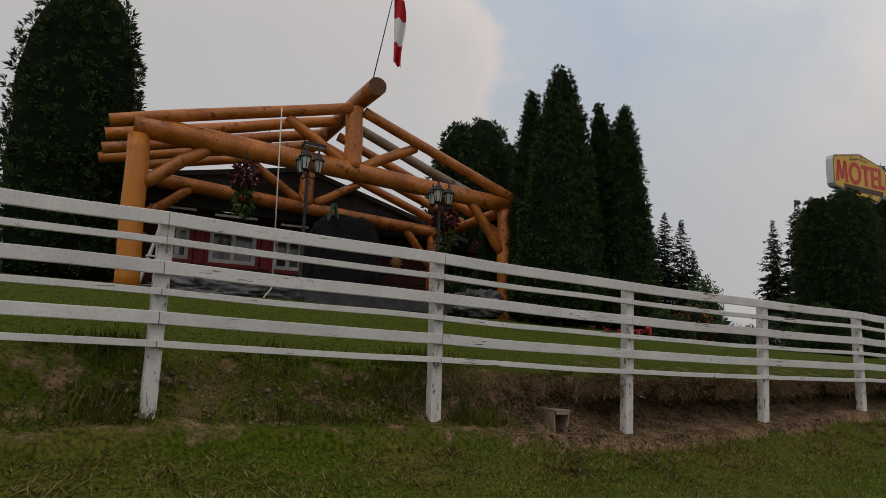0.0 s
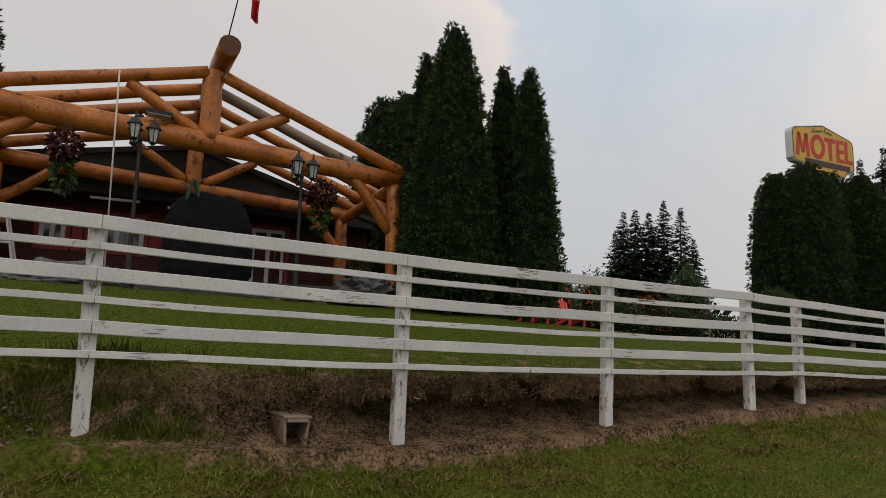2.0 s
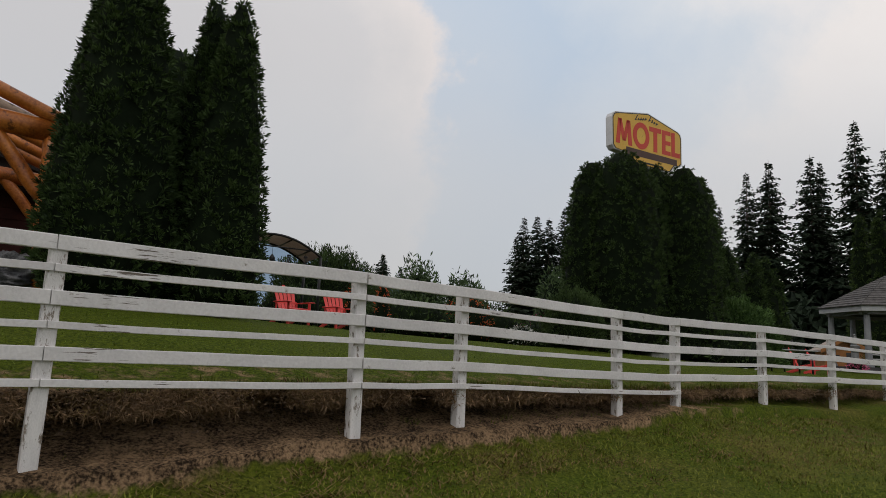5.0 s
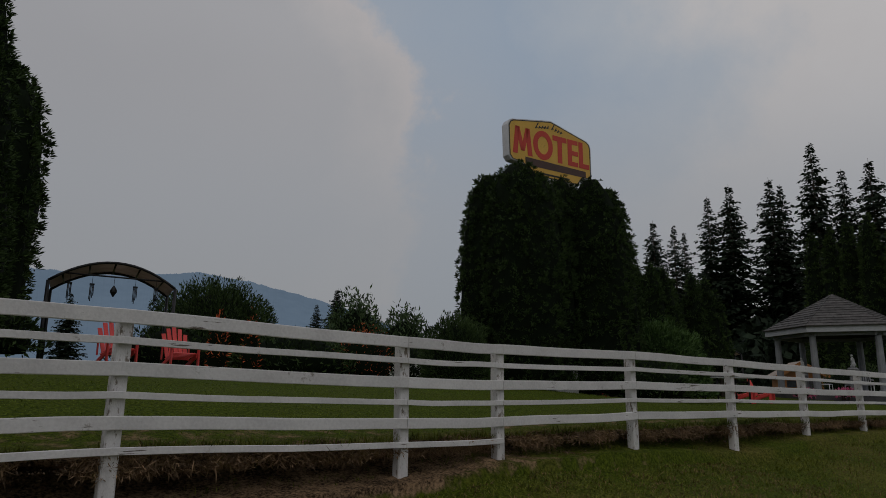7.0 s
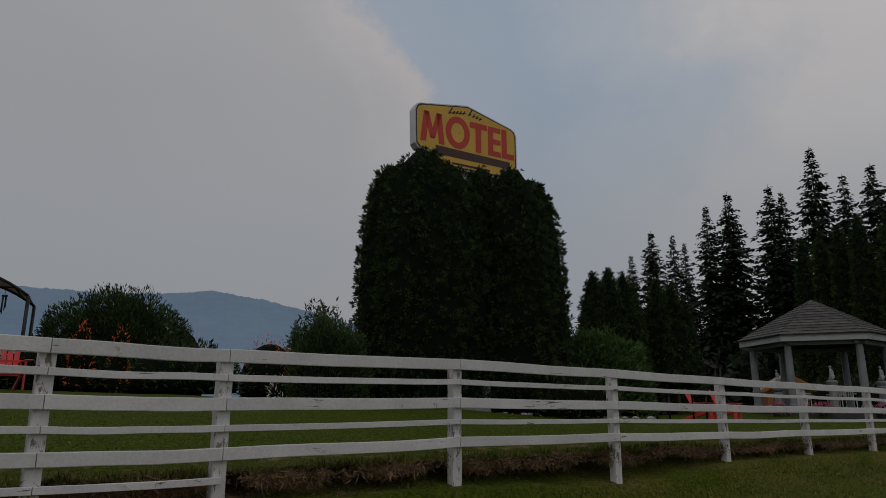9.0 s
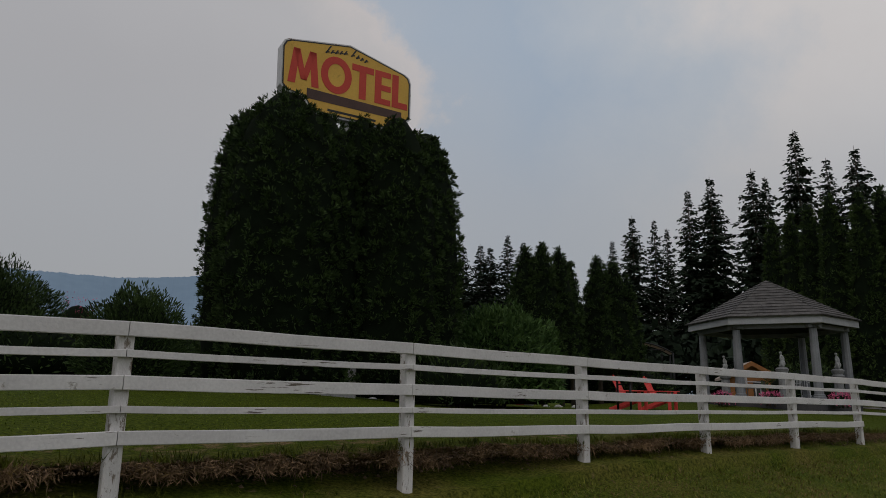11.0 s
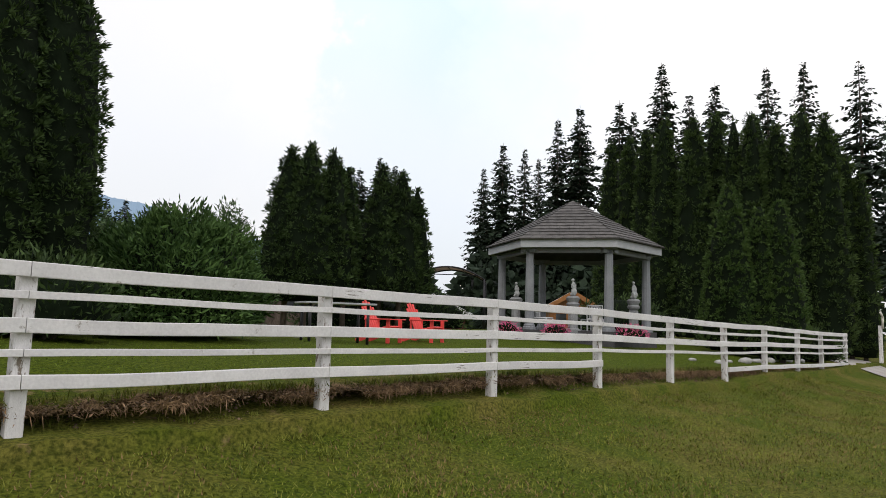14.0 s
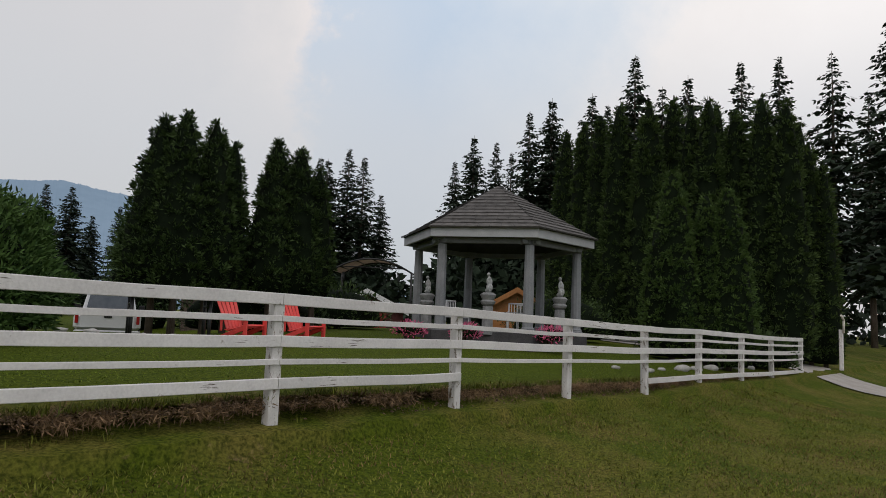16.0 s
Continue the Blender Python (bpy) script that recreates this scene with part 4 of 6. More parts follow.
bush("feathery_shrub", 16.7, 23.0, 1.36, 1.3, 1.98, 24000, 0.11, "wide feathery light green shrub", M_BUSH, seed=6, feathery=0.8)


# ---- fence ----
def build_fence():
    ob = thing("fence", (FENCE_X[4], FENCE_Y[4], FENCE_BASE[4]), "white-painted wooden rail fence with peeling paint along the bank", "fence")
    rails = [(0.055, 0.108), (0.225, 0.055), (0.425, 0.105), (0.605, 0.052), (0.795, 0.100), (0.985, 0.054)]
    toward = Vector((UY, -UX, 0))
    for i, (x, y, top, low) in enumerate(zip(FENCE_X, FENCE_Y, FENCE_TOP, FENCE_BASE)):
        bm = bmesh.new()
        rng = random.Random(i)
        lean = Matrix.Rotation(radians(rng.uniform(-1.2, 1.2)), 4, "X") @ Matrix.Rotation(radians(rng.uniform(-0.9, 0.9)), 4, "Y")
        h = top - 0.02 - low + 0.35
        m = Matrix.Translation((x, y, low - 0.35)) @ Matrix.Rotation(math.atan2(UY, UX), 4, "Z") @ lean
        loops = []
        for k in range(8):
            f = k / 7
            w = 0.054 * (1 + 0.03 * noise.noise((i * 3.0, f * 6, 0)))
            loops.append([bm.verts.new(m @ Vector((sx * w + 0.004 * noise.noise((i, f * 9, sx)), sy * w, f * h))) for sx, sy in ((-1, -0.82), (-0.82, -1), (0.82, -1), (1, -0.82), (1, 0.82), (0.82, 1), (-0.82, 1), (-1, 0.82))])
        for a, b in zip(loops, loops[1:]):
            for k in range(8):
                bm.faces.new((a[k], a[(k + 1) % 8], b[(k + 1) % 8], b[k]))
        bm.faces.new(loops[-1])
        part("post", bm, M_POST, ob)
    for i in range(len(FENCE_X) - 1):
        p, q = Vector((FENCE_X[i], FENCE_Y[i], FENCE_TOP[i])), Vector((FENCE_X[i + 1], FENCE_Y[i + 1], FENCE_TOP[i + 1]))
        for k, (down, tall) in enumerate(rails):
            if k == 5 and FENCE_X[i] > 10:
                continue
            if k == 4 and 22 < FENCE_X[i] < 26:
                continue
            extra = 0.14 if k == 4 and FENCE_X[i] > 26 else 0.0
            bm = bmesh.new()
            a, b = p - Vector((0, 0, down + extra)), q - Vector((0, 0, down + extra))
            way = (b - a).normalized()
            nrm = Vector((way.y, -way.x, 0)).normalized()
            a, b = a + nrm * 0.074 + way * 0.003, b + nrm * 0.074 - way * 0.003
            seed = i * 7 + k
            loops = []
            for j in range(9):
                f = j / 8
                c = a + (b - a) * f + Vector((0, 0, 0.010 * noise.noise((seed, f * 2, 0)) - 0.012 * math.sin(math.pi * f) * (0.5 + noise.noise((seed, 5, 5))))) + nrm * 0.006 * noise.noise((seed, f * 2, 7))
                hw, hh = 0.019, 0.475 * tall * (1 + 0.04 * noise.noise((seed, f * 5, 3)))
                loops.append([bm.verts.new(c + nrm * hw * u + Vector((0, 0, hh * v))) for u, v in ((1, -0.9), (1, 0.9), (0.8, 1), (-0.8, 1), (-1, 0.9), (-1, -0.9), (-0.8, -1), (0.8, -1))])
            for la, lb in zip(loops, loops[1:]):
                for v in range(8):
                    bm.faces.new((la[v], la[(v + 1) % 8], lb[(v + 1) % 8], lb[v]))
            bm.faces.new(loops[0][::-1])
            bm.faces.new(loops[-1])
            bmesh.ops.recalc_face_normals(bm, faces=bm.faces)
            part("rail", bm, M_PAINT, ob)


build_fence()

# ---- open log frame over the patio ----
LX, LY, LUX, LUY = -5.295, 11.356, 0.907, 0.421


def L(u, n, z):
    return Vector((LX + LUX * u - LUY * n, LY + LUY * u + LUX * n, z))


def build_log_frame():
    ob = thing("log_pavilion", L(3.75, 1.7, 2.05), "open gabled pavilion frame of honey-varnished logs without roofing", "pavilion")
    seeds = iter(range(100))

    def log(name, p, q, r0, r1=None, mats=(M_LOG, M_LOG_END), label="", seg=14):
        bm = bmesh.new()
        s = next(seeds)
        rod(bm, p, q, r0, r1, seg, rings=10, wob=0.035, seed=s * 3.7)
        return part(name, bm, list(mats), ob, label)

    depth = 3.78
    for n, down in ((0.0, 0.0), (depth, 0.05)):
        front = n == 0
        ground = lambda u: ground_z(*lay(*L(u, n, 0)[:2])) - 0.1
        log("tie_beam", L(-0.17, n, 4.99 - down), L(7.52, n, 4.52 - down), 0.215 if front else 0.17, 0.165 if front else 0.15)
        log("king_post", L(3.80, n, 4.80 - down), L(3.77, n, 6.06), 0.18, 0.17)
        log("strut", L(3.62, n, 4.90 - down), L(2.44, n, 5.62), 0.105, 0.10)
        log("strut", L(4.0, n, 4.86 - down), L(5.12, n, 5.47), 0.105, 0.10)
        log("post", L(-0.03, n + 0.02, ground(0)), L(-0.06, n, 4.83 - down), 0.205, 0.185, (M_POSTLOG, M_LOG_END))
        log("post", L(7.34, n + 0.02, ground(7.34)), L(7.28, n, 4.42 - down), 0.155, 0.145)
        log("brace", L(0.05, n, 3.98), L(1.08, n, 4.78), 0.125, 0.115)
        log("brace", L(7.22, n, 3.50), L(6.42, n, 4.50), 0.11, 0.105)
    for u, z in ((-0.06, 4.74), (7.30, 4.40)):
        log("plate", L(u, 0.1, z), L(u, depth + 0.5, z - 0.06), 0.13, 0.12)
        log("brace", L(u, 0.1, 3.75), L(u, 1.05, z - 0.05), 0.12, 0.11)
    log("ridge_log", L(3.96, -0.80, 6.29), L(3.74, depth + 0.45, 6.20), 0.185, 0.16)
    for k in range(5):
        n = -0.07 + 0.945 * k
        mats = (M_LOG, M_LOG_END) if k != 1 else (M_LOG_OLD, M_LOG_END)
        log("rafter", L(3.68, n, 6.02), L(-0.56 - 0.085 * k, n, 4.98), 0.11, 0.115)
        log("rafter", L(3.96, n, 6.00), L(7.62, n, 4.60), 0.105, 0.11, mats, "weathered grey log" if k == 1 else "")
    return ob


build_log_frame()


# ---- sign ----
SX, SY = 0.907, 0.4225


def capitals(m, x, z, parent):
    """The word MOTEL in heavy capitals, each letter a flat raised piece on the sign's face."""
    def piece(letter, outlines):
        bm = bmesh.new()
        for o in outlines:
            prism(bm, o, m @ Matrix.Translation((0, -0.014, 0)), 0.005)
        bmesh.ops.recalc_face_normals(bm, faces=bm.faces)
        part("letter_" + letter, bm, M_SIGNRED, parent, "red capital " + letter.upper())

    h, t = 0.70, 0.135
    piece("m", [[(x, z), (x + t, z), (x + 0.20, z + h), (x + 0.08, z + h)], [(x + 0.44, z), (x + 0.44 + t, z), (x + 0.50, z + h), (x + 0.38, z + h)], [(x + 0.08, z + h), (x + 0.20, z + h), (x + 0.345, z + 0.10), (x + 0.235, z + 0.10)], [(x + 0.235, z + 0.10), (x + 0.345, z + 0.10), (x + 0.50, z + h), (x + 0.38, z + h)]])
    cx, cz = x + 0.90, z + 0.36
    ring = []
    for k in range(24):
        a, b = 2 * math.pi * k / 24, 2 * math.pi * (k + 1) / 24
        ring.append([(cx + 0.30 * math.cos(a), cz + 0.38 * math.sin(a)), (cx + 0.30 * math.cos(b), cz + 0.38 * math.sin(b)), (cx + 0.165 * math.cos(b), cz + 0.235 * math.sin(b)), (cx + 0.165 * math.cos(a), cz + 0.235 * math.sin(a))])
    piece("o", ring)
    x2 = x + 1.20
    piece("t", [[(x2, z + h - t), (x2 + 0.44, z + h - t), (x2 + 0.44, z + h), (x2, z + h)], [(x2 + 0.15, z), (x2 + 0.29, z), (x2 + 0.29, z + h - t), (x2 + 0.15, z + h - t)]])
    x3 = x + 1.67
    piece("e", [[(x3, z), (x3 + t, z), (x3 + t, z + h), (x3, z + h)]] + [[(x3 + t, z + f), (x3 + 0.33, z + f), (x3 + 0.33, z + f + 0.12), (x3 + t, z + f + 0.12)] for f in (0.0, 0.29, 0.58)])
    x4 = x + 2.03
    piece("l", [[(x4, z), (x4 + t, z), (x4 + t, z + h), (x4, z + h)], [(x4 + t, z), (x4 + 0.33, z), (x4 + 0.33, z + 0.13), (x4 + t, z + 0.13)]])


def build_sign():
    left = Vector((12.35, 20.69, 0))
    base = left + Vector((SX, SY, 0)) * 1.3
    ob = thing("motel_sign", (base.x - 0.1, base.y + 0.15, z_at(base.x, base.y)), "yellow lit-box motel sign with red capitals on a steel pole", "sign")
    m = Matrix.Translation((left.x, left.y, 0.055)) @ Matrix.Rotation(math.atan2(SY, SX), 4, "Z") @ Matrix.Translation((-0.13, 0, 0)) @ Matrix.Diagonal((1.05, 1, 1, 1))
    body = [(0.10, 6.92), (0.02, 7.02), (0.0, 7.80), (0.05, 7.91), (0.13, 7.955), (1.29, 8.17), (2.45, 7.87), (2.54, 7.81), (2.58, 7.70), (2.58, 6.92), (2.50, 6.84), (2.30, 6.83), (2.12, 6.60), (0.62, 6.60), (0.42, 6.88)]
    bm = bmesh.new()
    prism(bm, body, m, 0.22)
    bmesh.ops.recalc_face_normals(bm, faces=bm.faces)
    part("box", bm, M_SIGNSIDE, ob, "pale metal box of the sign")
    bm = bmesh.new()
    cx, cz = 1.29, 7.4
    prism(bm, [(cx + (x - cx) * 0.972, cz + (z - cz) * 0.955) for x, z in body], m @ Matrix.Translation((0, -0.008, 0)), 0.006)
    bmesh.ops.recalc_face_normals(bm, faces=bm.faces)
    part("face", bm, M_SIGNYELLOW, ob, "faded yellow plastic face")
    bm = bmesh.new()
    k = len(body)
    for i in range(k):
        a, b = body[i], body[(i + 1) % k]
        sa = [(cx + (x - cx) * f, cz + (z - cz) * g) for (x, z) in (a, b) for f, g in ((0.977, 0.962), (0.957, 0.93))]
        vs = [bm.verts.new(m @ Vector((x, -0.0105, z))) for x, z in (sa[0], sa[2], sa[3], sa[1])]
        bm.faces.new(vs)
    part("border", bm, M_SIGNBLACK, ob, "thin black border line")
    bm = bmesh.new()
    prism(bm, [(0.50, 6.86), (0.50, 7.06), (2.38, 7.03), (2.38, 6.86)], m @ Matrix.Translation((0, -0.012, 0)), 0.003)
    part("band", bm, M_SIGNBROWN, ob, "dark brown band")
    bm = bmesh.new()
    prism(bm, [(0.9, 6.70), (0.9, 6.745), (1.85, 6.745), (1.85, 6.70)], m @ Matrix.Translation((0, -0.012, 0)), 0.003)
    part("stripe", bm, M_SIGNBLACK, ob, "short dark stripe")
    capitals(m, 0.14, 7.10, ob)
    # unreadable script above the capitals, as slanted strokes
    rng = random.Random(3)
    bm = bmesh.new()
    x = 0.80
    for word in (5, 4):
        for k in range(word):
            z0 = 7.83 + 0.11 * (1 - abs(x + 0.05 - 1.29) / 0.6)
            tall = 0.17 if k == 0 else rng.uniform(0.075, 0.10)
            prism(bm, [(x, z0), (x + 0.032, z0), (x + 0.032 + tall * 0.55, z0 + tall), (x + tall * 0.55, z0 + tall)], m @ Matrix.Translation((0, -0.0125, 0)), 0.003)
            prism(bm, [(x + 0.01, z0 + 0.01), (x + 0.085, z0 + 0.03), (x + 0.085, z0 + 0.055), (x + 0.01, z0 + 0.035)], m @ Matrix.Translation((0, -0.0135, 0)), 0.003)
            x += 0.10 if k == 0 else 0.085
        x += 0.06
    part("script", bm, M_SIGNBLACK, ob, "small black slanted script")
    bm = bmesh.new()
    gx, gy = base.x - 0.1, base.y + 0.15
    rod(bm, (gx, gy, z_at(gx, gy) - 0.2), (gx, gy, 6.65), 0.11, 0.11, 14)
    part("pole", bm, M_SIGNSIDE, ob, "grey steel pole")


build_sign()

# ---- gazebo ----
GX, GY, GZ = 26.37, 28.8, 1.46


def hexagon(r, z, k):
    a = radians(-28.9 + 60 * k)
    return Vector((GX + r * math.cos(a), GY + r * math.sin(a), z))


def build_gazebo():
    ob = thing("gazebo", (GX, GY, GZ), "six-sided grey garden gazebo with fluted columns and shingled roof", "gazebo")
    bm = bmesh.new()
    low, high = [bm.verts.new(hexagon(2.25, GZ - 0.35, k)) for k in range(6)], [bm.verts.new(hexagon(2.25, GZ + 0.06, k)) for k in range(6)]
    for k in range(6):
        bm.faces.new((low[k], low[(k + 1) % 6], high[(k + 1) % 6], high[k]))
    bm.faces.new(high), bm.faces.new(low[::-1])
    part("floor_slab", bm, M_DECK, ob, "dark platform")
    for k in range(6):
        c = hexagon(1.98, GZ + 0.06, k)
        bm = bmesh.new()
        lathe(bm, c, [(0.17, 0), (0.17, 0.06), (0.145, 0.08), (0.15, 0.11), (0.12, 0.14), (0.118, 0.9), (0.105, 1.92), (0.105, 1.95)], 20, 0.07)
        col = part("column", bm, M_GREYPAINT, ob)
        bm = bmesh.new()
        a = math.atan2(c.y - GY, c.x - GX)
        m = Matrix.Translation((c.x, c.y, c.z + 2.02)) @ Matrix.Rotation(a, 4, "Z")
        box(bm, m @ Matrix.Translation((0, 0, 0.06)), 0.30, 0.36, 0.05, 0.008)
        for sy in (-0.16, 0.16):
            rod(bm, m @ Vector((-0.12, sy, 0)), m @ Vector((0.12, sy, 0)), 0.06, 0.06, 10)
        part("capital", bm, M_GREYPAINT, col)
    eave, inner = 3.74, 3.56
    for k in range(6):
        a, b = hexagon(2.39, 0, k), hexagon(2.39, 0, k + 1)
        bm = bmesh.new()
        ia, ib = hexagon(2.30, 0, k), hexagon(2.30, 0, k + 1)
        pts = [(a, 3.60), (b, 3.60), (b, 3.80), (a, 3.80), (ia, 3.60), (ib, 3.60), (ib, 3.80), (ia, 3.80)]
        vs = [bm.verts.new((p_.x, p_.y, z)) for p_, z in pts]
        for f in ((0, 1, 2, 3), (5, 4, 7, 6), (3, 2, 6, 7), (1, 0, 4, 5)):
            bm.faces.new([vs[i] for i in f])
        part("fascia", bm, M_FASCIA, ob)
        bm = bmesh.new()
        ia, ib = hexagon(2.02, 3.55, k), hexagon(2.02, 3.55, k + 1)
        m, length = along(ia, ib)
        box(bm, m @ Matrix.Translation((0, 0, length / 2)), 0.12, 0.12, length - 0.02)
        part("beam", bm, M_GREYPAINT, ob)
    bm = bmesh.new()
    rim, apex = [bm.verts.new(hexagon(2.29, 3.62, k)) for k in range(6)], bm.verts.new((GX, GY, 4.9))
    for k in range(6):
        bm.faces.new((rim[(k + 1) % 6], rim[k], apex))
    part("soffit", bm, M_CEIL, ob, "dim grey underside")
    bm = bmesh.new()
    rim, apex = [bm.verts.new(hexagon(2.44, 3.80, k)) for k in range(6)], bm.verts.new((GX, GY, 5.14))
    for k in range(6):
        bm.faces.new((rim[k], rim[(k + 1) % 6], apex))
    roof = part("roof", bm, M_ROOF, ob, "roof deck under the shingles")
    # shingles in courses on each of the six slopes
    top = Vector((GX, GY, 5.15))
    rows = 13
    for k in range(6):
        a, b = hexagon(2.47, 3.80, k), hexagon(2.47, 3.80, k + 1)
        if k in (1, 2):
            continue
        for r in range(rows):
            f0, f1 = r / rows, (r + 1.35) / rows
            pa, pb = a + (top - a) * f0, b + (top - b) * f0
            qa, qb = a + (top - a) * min(1, f1), b + (top - b) * min(1, f1)
            nrm = (b - a).cross(top - a).normalized()
            bm = bmesh.new()
            count = max(1, round((pb - pa).length / 0.26))
            shift = 0.5 * (r % 2)
            cuts = [0.0] + [min(1.0, max(0.0, (j + shift) / count)) for j in range(1 if not shift else 0, count)] + [1.0]
            for c0, c1 in zip(cuts, cuts[1:]):
                if c1 - c0 < 0.01:
                    continue
                c0 += 0.006 / max(0.3, (pb - pa).length)
                lift = 0.016 + 0.008 * random.random()
                quad = [pa + (pb - pa) * c0, pa + (pb - pa) * c1, qa + (qb - qa) * c1, qa + (qb - qa) * c0]
                up = [quad[0] + nrm * (lift + 0.014), quad[1] + nrm * (lift + 0.014), quad[2] + nrm * 0.008, quad[3] + nrm * 0.008]
                lo = [v.copy() - nrm * 0.004 for v in (quad[0], quad[1])]
                vs = [bm.verts.new(v) for v in up] + [bm.verts.new(v) for v in lo]
                bm.faces.new(vs[:4])
                bm.faces.new((vs[4], vs[5], vs[1], vs[0]))
            part("shingle_course", bm, M_SHINGLE, roof)
    return ob


build_gazebo().location.z += 0.055


# ---- garden chairs ----
def adirondack(name, label, group, material):
    """A slatted garden chair at the origin that faces -y."""
    ob = thing(name, (0, 0, 0), label, "chair", group)
    for k in range(5):
        a = (k - 2) * 0.06
        bm = bmesh.new()
        tall = 0.80 - 0.045 * (k - 2) ** 2
        m = Matrix.Translation((0.096 * (k - 2), 0.24, 0.30)) @ Matrix.Rotation(radians(-24), 4, "X") @ Matrix.Rotation(a * 0.75, 4, "Y")
        box(bm, m @ Matrix.Translation((0, 0, tall / 2)), 0.094, 0.02, tall, 0.006)
        part("back_slat", bm, material, ob)
    for k in range(6):
        f = k / 5
        bm = bmesh.new()
        box(bm, pose(0, -0.26 + 0.5 * f, 0.40 - 0.11 * f, 12, 0, 0), 0.52, 0.088, 0.022, 0.006)
        part("seat_slat", bm, material, ob)
    for sx in (-1, 1):
        bm = bmesh.new()
        box(bm, pose(sx * 0.34, -0.03, 0.57), 0.13, 0.72, 0.025, 0.01)
        part("armrest", bm, material, ob)
        bm = bmesh.new()
        box(bm, pose(sx * 0.30, -0.28, 0.28), 0.03, 0.10, 0.56, 0.006)
        part("front_leg", bm, material, ob)
        bm = bmesh.new()
        m, length = along((sx * 0.27, -0.26, 0.36), (sx * 0.27, 0.62, 0.03))
        box(bm, m @ Matrix.Translation((0, 0, length / 2)), 0.03, 0.10, length, 0.006)
        part("back_leg", bm, material, ob)
        bm = bmesh.new()
        box(bm, pose(sx * 0.30, 0.33, 0.42), 0.028, 0.05, 0.30, 0.004)
        part("arm_support", bm, material, ob)
    bm = bmesh.new()
    box(bm, pose(0, 0.36, 0.57), 0.62, 0.04, 0.06, 0.005)
    part("back_rail", bm, material, ob)
    return ob


chair = adirondack("garden_chair", "coral red plastic slatted garden chair on the lawn", "red garden chairs", M_CORAL)
spots = [(4.55, 18.6, 38), (5.55, 19.0, 34), (20.45, 25.25, 50), (21.55, 26.0, 48)]
for i, (x, y, rz) in enumerate(spots):
    m = pose(x, y, z_at(x, y), 0, 0, rz) @ Matrix.Scale(0.84, 4)
    if i == 0:
        chair.matrix_basis = m
    else:
        copy_thing(chair, m @ Matrix.Scale(1 / 0.84, 4))


# ---- cabin behind the log frame ----
def wall_box(name, u0, u1, n0, n1, z0, z1, material, parent, label="", bevel=0.0):
    bm = bmesh.new()
    c = L((u0 + u1) / 2, (n0 + n1) / 2, (z0 + z1) / 2)
    box(bm, Matrix.Translation(c) @ Matrix.Rotation(math.atan2(LUY, LUX), 4, "Z"), u1 - u0, n1 - n0, z1 - z0, bevel)
    return part(name, bm, material, parent, label)


